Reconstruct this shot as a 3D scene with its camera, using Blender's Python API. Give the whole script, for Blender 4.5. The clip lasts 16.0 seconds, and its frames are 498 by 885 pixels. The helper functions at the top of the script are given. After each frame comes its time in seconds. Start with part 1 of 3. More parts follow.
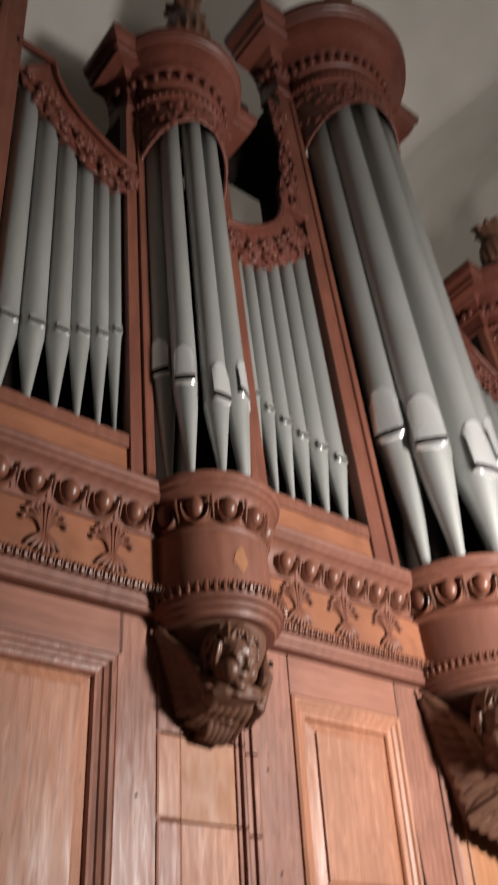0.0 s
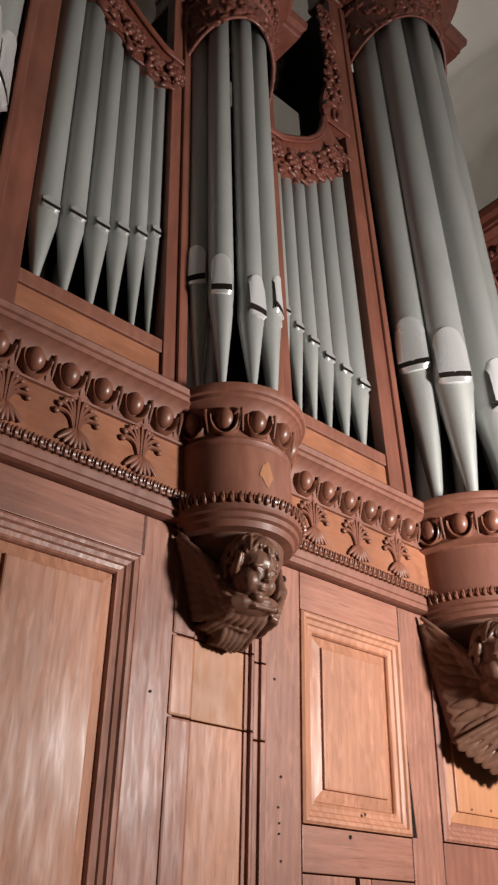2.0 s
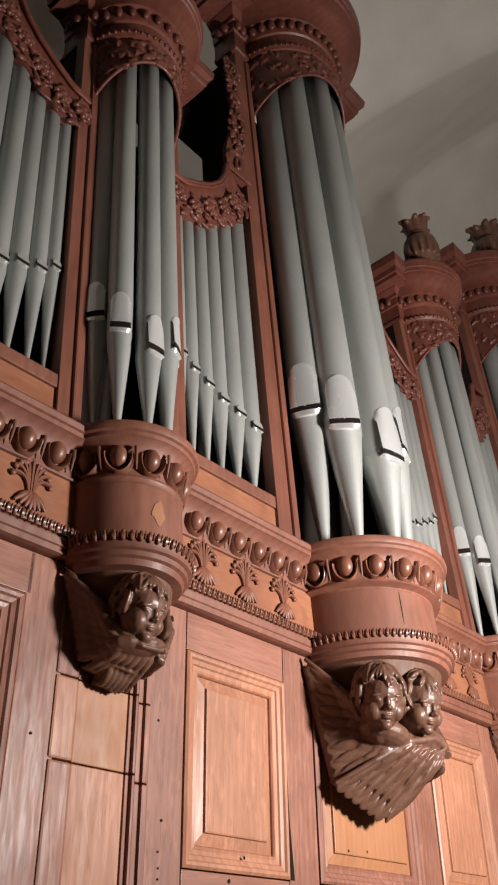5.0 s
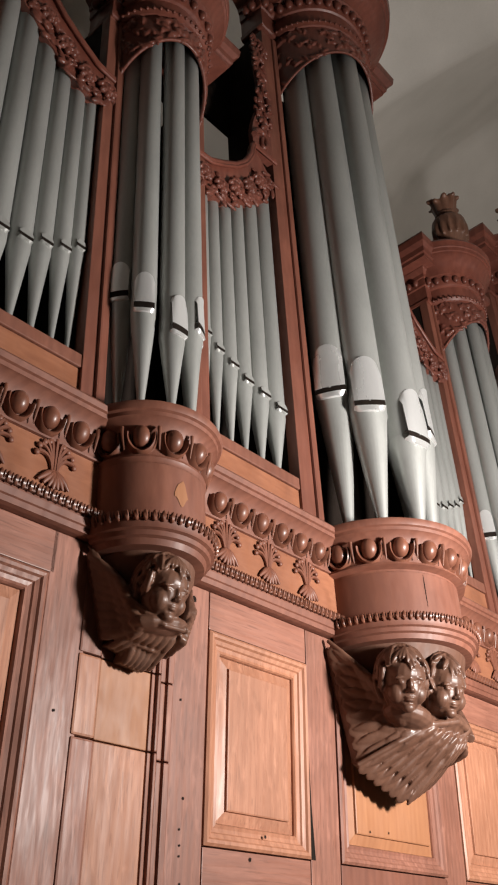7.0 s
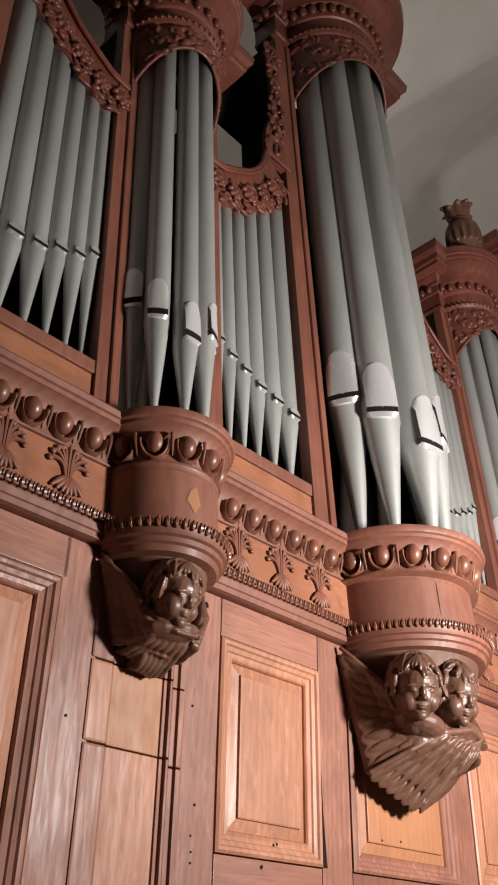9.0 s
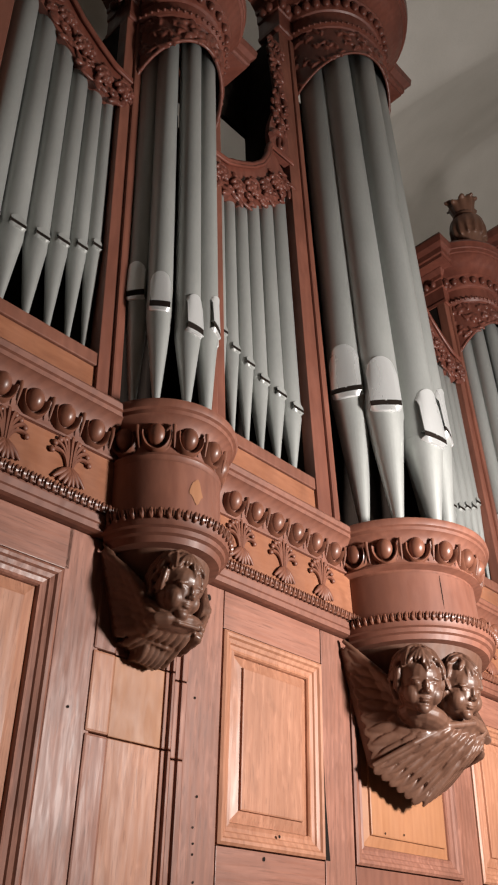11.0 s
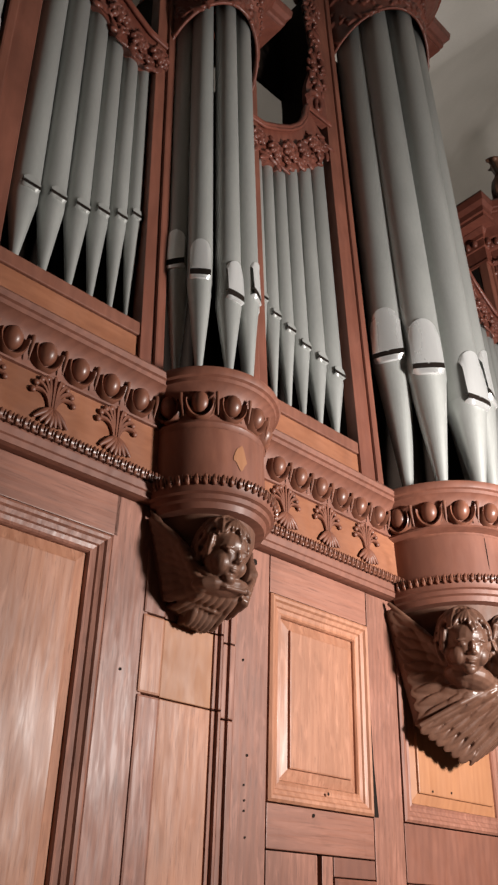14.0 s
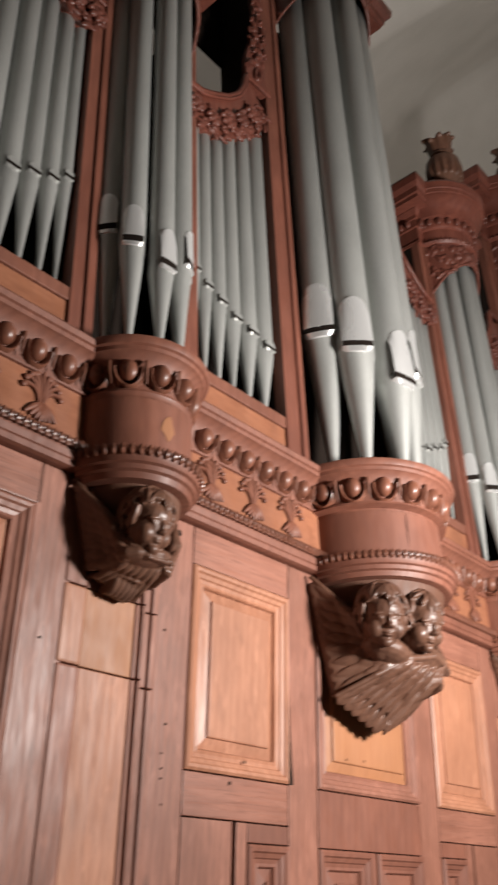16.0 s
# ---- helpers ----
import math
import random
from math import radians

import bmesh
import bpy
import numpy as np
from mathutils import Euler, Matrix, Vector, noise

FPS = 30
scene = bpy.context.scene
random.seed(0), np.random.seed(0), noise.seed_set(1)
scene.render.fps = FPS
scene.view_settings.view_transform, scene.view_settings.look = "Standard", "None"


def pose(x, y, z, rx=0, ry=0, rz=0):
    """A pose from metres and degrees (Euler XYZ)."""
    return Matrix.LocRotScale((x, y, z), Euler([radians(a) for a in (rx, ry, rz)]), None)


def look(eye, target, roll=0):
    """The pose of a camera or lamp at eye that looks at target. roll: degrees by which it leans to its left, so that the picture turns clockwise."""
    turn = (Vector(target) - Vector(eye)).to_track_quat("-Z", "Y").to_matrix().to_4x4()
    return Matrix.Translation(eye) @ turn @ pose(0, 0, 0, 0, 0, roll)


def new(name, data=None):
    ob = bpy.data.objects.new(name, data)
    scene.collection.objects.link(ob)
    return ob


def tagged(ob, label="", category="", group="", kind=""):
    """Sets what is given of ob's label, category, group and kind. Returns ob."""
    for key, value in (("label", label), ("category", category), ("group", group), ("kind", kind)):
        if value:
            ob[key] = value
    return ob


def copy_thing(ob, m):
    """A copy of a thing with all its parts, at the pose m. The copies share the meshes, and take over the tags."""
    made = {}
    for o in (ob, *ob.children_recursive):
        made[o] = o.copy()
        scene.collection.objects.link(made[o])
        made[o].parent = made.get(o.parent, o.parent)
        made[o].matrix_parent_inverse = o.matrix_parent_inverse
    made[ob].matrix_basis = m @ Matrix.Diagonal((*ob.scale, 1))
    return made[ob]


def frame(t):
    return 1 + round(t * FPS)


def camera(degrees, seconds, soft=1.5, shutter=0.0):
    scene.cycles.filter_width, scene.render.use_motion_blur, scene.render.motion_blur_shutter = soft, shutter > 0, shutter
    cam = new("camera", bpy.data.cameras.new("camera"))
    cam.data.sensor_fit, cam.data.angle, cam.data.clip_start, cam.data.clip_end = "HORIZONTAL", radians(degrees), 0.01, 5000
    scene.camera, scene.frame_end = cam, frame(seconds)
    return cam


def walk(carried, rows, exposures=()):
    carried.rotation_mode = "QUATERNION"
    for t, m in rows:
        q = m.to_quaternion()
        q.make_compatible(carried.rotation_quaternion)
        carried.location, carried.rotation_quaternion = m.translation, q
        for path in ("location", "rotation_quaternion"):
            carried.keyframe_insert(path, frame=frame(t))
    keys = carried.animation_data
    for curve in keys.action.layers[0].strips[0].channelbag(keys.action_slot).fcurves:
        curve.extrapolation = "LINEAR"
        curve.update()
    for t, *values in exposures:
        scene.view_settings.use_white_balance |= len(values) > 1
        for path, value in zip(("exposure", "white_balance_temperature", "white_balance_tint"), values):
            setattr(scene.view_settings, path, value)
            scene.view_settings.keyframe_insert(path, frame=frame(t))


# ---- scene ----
cam = camera(31.8, 16.0, soft=2.1, shutter=0.6)
PATH = [
    (0, (0.039, 0.201, 1.848), (1.112, 1.366, 3.069), -6.8),
    (0.5, (0.136, 0.168, 1.848), (1.214, 1.484, 2.9), -6.5),
    (1, (0.096, 0.191, 1.839), (1.171, 1.513, 2.887), -5.0),
    (1.5, (0.002, 0.283, 1.852), (1.073, 1.621, 2.883), -2.9),
    (2, (-0.089, 0.344, 1.846), (1.064, 1.579, 2.918), -1.7),
    (2.5, (-0.153, 0.358, 1.843), (1.039, 1.568, 2.899), -2.3),
    (3, (-0.18, 0.353, 1.851), (1.013, 1.551, 2.921), -2.0),
    (3.5, (-0.13, 0.323, 1.85), (1.106, 1.436, 2.96), -4.2),
    (3.7, (-0.131, 0.33, 1.857), (1.165, 1.407, 2.935), -4.2),
    (5.8, (-0.122, 0.322, 1.827), (1.164, 1.324, 2.986), -4.8),
    (6, (-0.118, 0.32, 1.831), (1.15, 1.361, 2.975), -4.2),
    (6.5, (-0.112, 0.324, 1.836), (1.137, 1.415, 2.954), -2.7),
    (7, (-0.105, 0.329, 1.839), (1.166, 1.41, 2.941), -2.9),
    (7.5, (-0.102, 0.33, 1.84), (1.168, 1.422, 2.933), -2.8),
    (8, (-0.104, 0.329, 1.839), (1.159, 1.427, 2.934), -2.5),
    (8.5, (-0.108, 0.327, 1.837), (1.139, 1.429, 2.947), -2.1),
    (9, (-0.108, 0.328, 1.838), (1.139, 1.425, 2.953), -2.2),
    (11.3, (-0.083, 0.331, 1.819), (1.157, 1.444, 2.927), -2.0),
    (11.5, (-0.084, 0.333, 1.822), (1.171, 1.443, 2.914), -2.8),
    (12, (-0.1, 0.327, 1.81), (1.119, 1.487, 2.891), -3.0),
    (12.5, (-0.103, 0.326, 1.808), (1.094, 1.55, 2.841), -1.1),
    (13, (-0.105, 0.326, 1.807), (1.1, 1.542, 2.841), -1.2),
    (13.5, (-0.106, 0.324, 1.805), (1.094, 1.54, 2.844), -1.0),
    (14, (-0.109, 0.323, 1.805), (1.095, 1.528, 2.853), -1.3),
    (14.5, (-0.108, 0.321, 1.805), (1.108, 1.489, 2.881), -1.9),
    (15, (-0.119, 0.317, 1.798), (1.091, 1.518, 2.844), -1.8),
    (15.5, (-0.125, 0.313, 1.791), (1.112, 1.535, 2.779), -1.3),
    (16, (-0.106, 0.325, 1.805), (1.233, 1.433, 2.794), -2.2),
]
walk(cam, [(t, look(eye, target, roll)) for t, eye, target, roll in PATH], [(0, -0.12), (0.6, 0), (16, 0)])

# ---------------------------------------------------------------- light
world = bpy.data.worlds.new("world")
scene.world = world
world.use_nodes = True
world.node_tree.nodes["Background"].inputs["Color"].default_value = (1.0, 0.93, 0.88, 1)
world.node_tree.nodes["Background"].inputs["Strength"].default_value = 0.19


def lamp(name, kind, m, energy, colour, size=0.3, spread=180):
    data = bpy.data.lights.new(name, kind)
    data.energy, data.color = energy, colour
    if kind == "AREA":
        data.shape, data.size, data.spread = "DISK", size, radians(spread)
    else:
        data.shadow_soft_size = size
    ob = new(name, data)
    ob.matrix_world = m
    return ob


lamp("hall_lamp", "AREA", look((4.1, -0.85, 3.1), (4.8, 3.0, 4.3)), 330, (1.0, 0.935, 0.89), 0.62, 155)
# added fill without a known source: brightens the vault, which bounces it down
lamp("nave_lamp", "AREA", look((9.0, -7.0, 4.5), (9.0, 1.0, 13.0)), 150, (1.0, 0.93, 0.87), 1.6, 140)


# ---------------------------------------------------------------- materials
def ramp_of(nt, fac, stops):
    n = nt.nodes.new("ShaderNodeValToRGB")
    while len(n.color_ramp.elements) < len(stops):
        n.color_ramp.elements.new(0.5)
    for e, (p, c) in zip(n.color_ramp.elements, stops):
        e.position, e.color = p, (*c, 1)
    nt.links.new(fac, n.inputs["Fac"])
    return n.outputs["Color"]


def noise_of(nt, vec, scale, detail=4.0, distort=0.0):
    n = nt.nodes.new("ShaderNodeTexNoise")
    n.inputs["Scale"].default_value, n.inputs["Detail"].default_value, n.inputs["Distortion"].default_value = scale, detail, distort
    nt.links.new(vec, n.inputs["Vector"])
    return n.outputs["Fac"]


def mapped(nt, scale):
    tc, mp = nt.nodes.new("ShaderNodeTexCoord"), nt.nodes.new("ShaderNodeMapping")
    geo, info = nt.nodes.new("ShaderNodeNewGeometry"), nt.nodes.new("ShaderNodeObjectInfo")
    sh = nt.nodes.new("ShaderNodeVectorMath")
    sh.operation = "MULTIPLY_ADD"
    comb = nt.nodes.new("ShaderNodeCombineXYZ")
    for k in "XYZ":
        nt.links.new(info.outputs["Random"], comb.inputs[k])
    nt.links.new(comb.outputs[0], sh.inputs[0])
    sh.inputs[1].default_value = (13.0, 7.0, 5.0)
    nt.links.new(geo.outputs["Position"], sh.inputs[2])
    mp.inputs["Scale"].default_value = scale
    nt.links.new(sh.outputs[0], mp.inputs["Vector"])
    return mp.outputs["Vector"]


def mixed(nt, fac, a, b, mode="MIX"):
    n = nt.nodes.new("ShaderNodeMix")
    n.data_type, n.blend_type = "RGBA", mode
    for sock, v in ((n.inputs[0], fac), (n.inputs[6], a), (n.inputs[7], b)):
        if isinstance(v, (int, float)):
            sock.default_value = v
        elif isinstance(v, tuple):
            sock.default_value = (*v, 1)
        else:
            nt.links.new(v, sock)
    return n.outputs[2]


def wood(name, dark, light, rough=0.34, grain=(26, 26, 1.6), coat=0.25, vary=0.25, wear=0.0, bump=0.10):
    mat = bpy.data.materials.new(name)
    mat.use_nodes = True
    nt = mat.node_tree
    b = nt.nodes["Principled BSDF"]
    upright = grain[2] < grain[0]
    fine = noise_of(nt, mapped(nt, grain), 3.0, 5.0, 0.5)
    # flat-sawn figure: distorted growth rings
    wave = nt.nodes.new("ShaderNodeTexWave")
    wave.wave_type, wave.rings_direction = "RINGS", "Z"
    wave.inputs["Scale"].default_value, wave.inputs["Distortion"].default_value = 2.2, 5.0
    wave.inputs["Detail"].default_value, wave.inputs["Detail Scale"].default_value = 3.0, 1.4
    nt.links.new(mapped(nt, (grain[0] * 0.30, grain[1] * 0.30, grain[2] * 0.35)), wave.inputs["Vector"])
    patch = noise_of(nt, mapped(nt, (1.0, 1.0, 0.7)), 2.4, 4.0)
    blotch = noise_of(nt, mapped(nt, (1.0, 1.0, 0.5)), 9.0, 5.0, 0.4)
    col = ramp_of(nt, fine, [(0.15, dark), (0.85, light)])
    col = mixed(nt, 0.32 if wear else 0.22, col, ramp_of(nt, wave.outputs["Fac"], [(0.2, dark), (0.7, light)]))
    low = tuple(c * (1 - vary) for c in dark)
    col = mixed(nt, ramp_of(nt, patch, [(0.35, (0.5, 0.5, 0.5)), (0.62, (0, 0, 0))]), col, low)
    col = mixed(nt, ramp_of(nt, blotch, [(0.60, (0, 0, 0)), (0.78, (0.38, 0.38, 0.38))]), col, low)
    rfac = ramp_of(nt, noise_of(nt, mapped(nt, (1, 1, 0.45)), 16.0, 5.0, 0.5), [(0.35, (rough - 0.07,) * 3), (0.65, (rough + 0.09,) * 3)])
    if wear:
        # old polish left in streaks and dabs along the grain
        polish = noise_of(nt, mapped(nt, (grain[0] * 2, grain[1] * 2, grain[2] * 3)), 1.6, 6.0, 0.5)
        rfac = ramp_of(nt, polish, [(0.36, (rough + 0.10,) * 3), (0.50, (rough + 0.01,) * 3), (0.68, (rough - 0.11,) * 3)])
        scr = noise_of(nt, mapped(nt, (18, 18, 4.0) if upright else (4.0, 18, 18)), 1.6, 5.0, 0.6)
        col = mixed(nt, ramp_of(nt, scr, [(0.54, (0, 0, 0)), (0.76, (wear,) * 3)]), col, tuple(min(1.0, c * 1.5 + 0.04) for c in light))
    if wear:
        # open pores along the grain and a few dark knots
        pore = noise_of(nt, mapped(nt, (70, 70, 3.2) if upright else (3.2, 70, 70)), 2.0, 3.0)
        col = mixed(nt, ramp_of(nt, pore, [(0.56, (0, 0, 0)), (0.70, (0.55, 0.55, 0.55))]), col, low)
        knot = noise_of(nt, mapped(nt, (1.0, 1.0, 0.55)), 5.5, 1.0)
        col = mixed(nt, ramp_of(nt, knot, [(0.70, (0, 0, 0)), (0.80, (0.7, 0.7, 0.7))]), col, tuple(c * 0.45 for c in dark))
    nt.links.new(col, b.inputs["Base Color"])
    nt.links.new(rfac, b.inputs["Roughness"])
    b.inputs["Specular IOR Level"].default_value = 0.42
    b.inputs["Coat Weight"].default_value, b.inputs["Coat Roughness"].default_value = coat, 0.24
    bp = nt.nodes.new("ShaderNodeBump")
    bp.inputs["Strength"].default_value, bp.inputs["Distance"].default_value = bump, 0.006
    nt.links.new(mixed(nt, 0.5, fine, polish if wear else blotch), bp.inputs["Height"])
    nt.links.new(bp.outputs[0], b.inputs["Normal"])
    return mat


def metal(name, dark, light, rough, metallic=0.85, bump=0.03):
    mat = bpy.data.materials.new(name)
    mat.use_nodes = True
    nt = mat.node_tree
    b = nt.nodes["Principled BSDF"]
    a = noise_of(nt, mapped(nt, (3, 3, 0.8)), 2.0, 5.0)
    f = noise_of(nt, mapped(nt, (40, 40, 12)), 2.0, 4.0)
    col = mixed(nt, 0.3, ramp_of(nt, a, [(0.3, dark), (0.7, light)]), ramp_of(nt, f, [(0.3, dark), (0.7, light)]))
    nt.links.new(col, b.inputs["Base Color"])
    nt.links.new(ramp_of(nt, a, [(0.3, (rough - 0.05,) * 3), (0.7, (rough + 0.08,) * 3)]), b.inputs["Roughness"])
    b.inputs["Metallic"].default_value = metallic
    bp = nt.nodes.new("ShaderNodeBump")
    bp.inputs["Strength"].default_value, bp.inputs["Distance"].default_value = bump, 0.01
    nt.links.new(a, bp.inputs["Height"])
    nt.links.new(bp.outputs[0], b.inputs["Normal"])
    return mat


def plaster(name, a, c, rough=0.85, scale=1.2):
    mat = bpy.data.materials.new(name)
    mat.use_nodes = True
    nt = mat.node_tree
    b = nt.nodes["Principled BSDF"]
    n1 = noise_of(nt, mapped(nt, (1, 1, 1)), scale, 6.0)
    n2 = noise_of(nt, mapped(nt, (1, 1, 1)), scale * 30, 4.0)
    nt.links.new(mixed(nt, 0.2, ramp_of(nt, n1, [(0.3, a), (0.7, c)]), ramp_of(nt, n2, [(0.3, a), (0.7, c)])), b.inputs["Base Color"])
    b.inputs["Roughness"].default_value = rough
    bp = nt.nodes.new("ShaderNodeBump")
    bp.inputs["Strength"].default_value, bp.inputs["Distance"].default_value = 0.2, 0.01
    nt.links.new(n2, bp.inputs["Height"])
    nt.links.new(bp.outputs[0], b.inputs["Normal"])
    return mat


CASE = wood("varnished_case_wood", (0.165, 0.061, 0.039), (0.262, 0.105, 0.067), rough=0.54, grain=(9, 9, 2.2), coat=0.03, vary=0.35)
FRIEZE = wood("honey_frieze_wood", (0.235, 0.088, 0.046), (0.36, 0.150, 0.080), rough=0.46, grain=(3.0, 9, 14), coat=0.05, vary=0.4)
STILE = wood("worn_stile_wood", (0.215, 0.087, 0.057), (0.35, 0.153, 0.103), rough=0.52, grain=(15, 15, 0.9), coat=0.06, wear=0.30, vary=0.45, bump=0.06)
PANEL = wood("pale_panel_wood", (0.345, 0.143, 0.079), (0.465, 0.220, 0.132), rough=0.52, grain=(12, 12, 0.7), coat=0.06, wear=0.30, vary=0.4, bump=0.06)
AMBER = wood("amber_patch_wood", (0.31, 0.130, 0.060), (0.41, 0.190, 0.094), rough=0.52, grain=(11, 11, 0.9), coat=0.03)
CARVED = wood("dark_carved_wood", (0.094, 0.044, 0.028), (0.180, 0.088, 0.056), rough=0.42, grain=(8, 8, 5), coat=0.07)
BOWL = wood("dull_brown_bowl_wood", (0.105, 0.047, 0.028), (0.175, 0.080, 0.050), rough=0.62, grain=(9, 9, 3), coat=0.0, vary=0.45)
POST = wood("reddish_post_wood", (0.148, 0.050, 0.032), (0.235, 0.086, 0.055), rough=0.5, grain=(9, 9, 1.6), coat=0.04, vary=0.4)
MAHOGANY = wood("red_mahogany_stain_wood", (0.125, 0.036, 0.024), (0.205, 0.066, 0.043), rough=0.42, grain=(9, 9, 2.2), coat=0.10, vary=0.4)
DEEP = wood("deep_red_carved_wood", (0.095, 0.029, 0.020), (0.19, 0.062, 0.042), rough=0.40, grain=(12, 12, 6), coat=0.10)
SHADE = wood("carved_shade_wood", (0.145, 0.052, 0.031), (0.26, 0.098, 0.058), rough=0.48, grain=(12, 12, 6), coat=0.03)
# near-black, almost sheenless: shade of hollows, joints, slits and cracks put into the colour
DARK = wood("hollow_gloom_wood", (0.012, 0.009, 0.008), (0.025, 0.018, 0.014), rough=0.7, coat=0.0)
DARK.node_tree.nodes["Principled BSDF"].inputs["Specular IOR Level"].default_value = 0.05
RAIL = wood("worn_rail_wood", (0.215, 0.087, 0.057), (0.35, 0.153, 0.103), rough=0.46, grain=(0.9, 15, 15), coat=0.05, wear=0.2, vary=0.35)
TIN = metal("dull_grey_pipe_metal", (0.345, 0.355, 0.34), (0.43, 0.44, 0.42), 0.41, 0.42)
LEAF = metal("polished_mouth_metal", (0.80, 0.81, 0.80), (0.88, 0.89, 0.88), 0.28, 0.6)
PLASTER = plaster("aged_vault_plaster", (0.64, 0.61, 0.555), (0.75, 0.715, 0.66))
STONE = plaster("stone_floor", (0.32, 0.295, 0.265), (0.43, 0.40, 0.365), 0.6, 3.0)


# ---------------------------------------------------------------- makers
def part(name, bm, material, parent, label="", smooth=None):
    me = bpy.data.meshes.new(name)
    if len(bm.verts) < 3000:
        bmesh.ops.recalc_face_normals(bm, faces=bm.faces)
    if smooth:
        for f in bm.faces:
            f.smooth = True
        for e in bm.edges:
            if len(e.link_faces) == 2 and e.calc_face_angle(0) > radians(smooth):
                e.smooth = False
    bm.to_mesh(me)
    bm.free()
    me.materials.append(material)
    ob = new(name, me)
    if parent:
        ob.parent = parent
    if label:
        tagged(ob, label)
    return ob


def thing(name, x, y, z, label, category, group="", kind=""):
    ob = new(name)
    ob.location = (x, y, z)
    ob.empty_display_size = 0.1
    return tagged(ob, label, category, group, kind)


def box(bm, x0, x1, y0, y1, z0, z1, bevel=0.0):
    r = bmesh.ops.create_cube(bm, size=1.0)
    bmesh.ops.transform(bm, matrix=Matrix.LocRotScale(((x0 + x1) / 2, (y0 + y1) / 2, (z0 + z1) / 2), None, (abs(x1 - x0), abs(y1 - y0), abs(z1 - z0))), verts=r["verts"])
    if bevel:
        es = list({e for v in r["verts"] for e in v.link_edges})
        bmesh.ops.bevel(bm, geom=es, offset=bevel, segments=2, affect="EDGES", profile=0.6)
    return bm


def grid_faces(bm, rows, closed=False):
    vs = [[bm.verts.new(p) for p in r] for r in rows]
    for a, b in zip(vs, vs[1:]):
        n = len(a)
        for i in range(n if closed else n - 1):
            try:
                bm.faces.new((a[i], a[(i + 1) % n], b[(i + 1) % n], b[i]))
            except ValueError:
                pass
    return vs


def run_x(bm, prof, x0, x1, back=0.0):
    """A straight moulding along x; prof is (out, z), out towards the room (-y), closed at the back."""
    pts = [(back, prof[0][1])] + [(-o, z) for o, z in prof] + [(back, prof[-1][1])]
    vs = grid_faces(bm, [[(x, y, z) for y, z in pts] for x in (x0, x1)], closed=True)
    bm.faces.new(vs[0])
    bm.faces.new(list(reversed(vs[1])))
    return bm


def half_round(bm, prof, n=40, a0=180.0, a1=360.0):
    """A turned moulding round the front of a tower; prof is (radius, z)."""
    rows = []
    for i in range(n + 1):
        a = radians(a0 + (a1 - a0) * i / n)
        rows.append([(r * math.cos(a), r * math.sin(a), z) for r, z in prof])
    vs = grid_faces(bm, rows)
    for k in (0, -1):
        col = [v[k] for v in vs]
        if (col[0].co - col[-1].co).length > 1e-4:
            try:
                bm.faces.new(col)
            except ValueError:
                pass
    return bm


def lathe(bm, prof, n=20, at=(0, 0, 0), squash=1.0):
    rows = []
    for r, z in prof:
        rows.append([(at[0] + r * math.cos(math.tau * i / n), at[1] + squash * r * math.sin(math.tau * i / n), at[2] + z) for i in range(n)])
    vs = grid_faces(bm, rows, closed=True)
    for k in (0, -1):
        if prof[k][0] > 1e-4:
            bm.faces.new(vs[k] if k else list(reversed(vs[k])))
    return bm


def ball_into(bm, m, seg=10, rings=7):
    """Adds a unit ball under the transform m."""
    top, bot = bm.verts.new(m @ Vector((0, 0, 1))), bm.verts.new(m @ Vector((0, 0, -1)))
    vs = []
    for j in range(1, rings):
        e = math.pi * j / rings
        vs.append([bm.verts.new(m @ Vector((math.sin(e) * math.cos(math.tau * i / seg), math.sin(e) * math.sin(math.tau * i / seg), math.cos(e)))) for i in range(seg)])
    for i in range(seg):
        k = (i + 1) % seg
        bm.faces.new((top, vs[0][i], vs[0][k]))
        bm.faces.new((bot, vs[-1][k], vs[-1][i]))
        for a, b in zip(vs, vs[1:]):
            bm.faces.new((a[i], b[i], b[k], a[k]))


def blob(bm, at, size, turn=(0, 0, 0), seg=10, rings=7):
    ball_into(bm, pose(*at, *turn) @ Matrix.Diagonal((*size, 1)), seg, rings)
    return bm


def tube(bm, pts, radii, n=8, flat=1.0):
    """A tapered bar along pts; flat squeezes it in depth (y)."""
    rows = []
    for i, p in enumerate(pts):
        p = Vector(p)
        d = (Vector(pts[min(i + 1, len(pts) - 1)]) - Vector(pts[max(i - 1, 0)])).normalized()
        side = d.cross(Vector((0, 1, 0)))
        if side.length < 1e-3:
            side = Vector((1, 0, 0))
        side.normalize()
        up = side.cross(d).normalized()
        rows.append([p + radii[i] * (math.cos(math.tau * k / n) * side + flat * math.sin(math.tau * k / n) * up) for k in range(n)])
    vs = grid_faces(bm, rows, closed=True)
    bm.faces.new(list(reversed(vs[0])))
    bm.faces.new(vs[-1])
    return bm


# ---------------------------------------------------------------- plan of the case
WALL = 3.0                                  # front of the upper case
TOWERS = [(0.34, "outer"), (2.26, "small"), (4.18, "large"), (6.07, "small"), (8.02, "outer")]
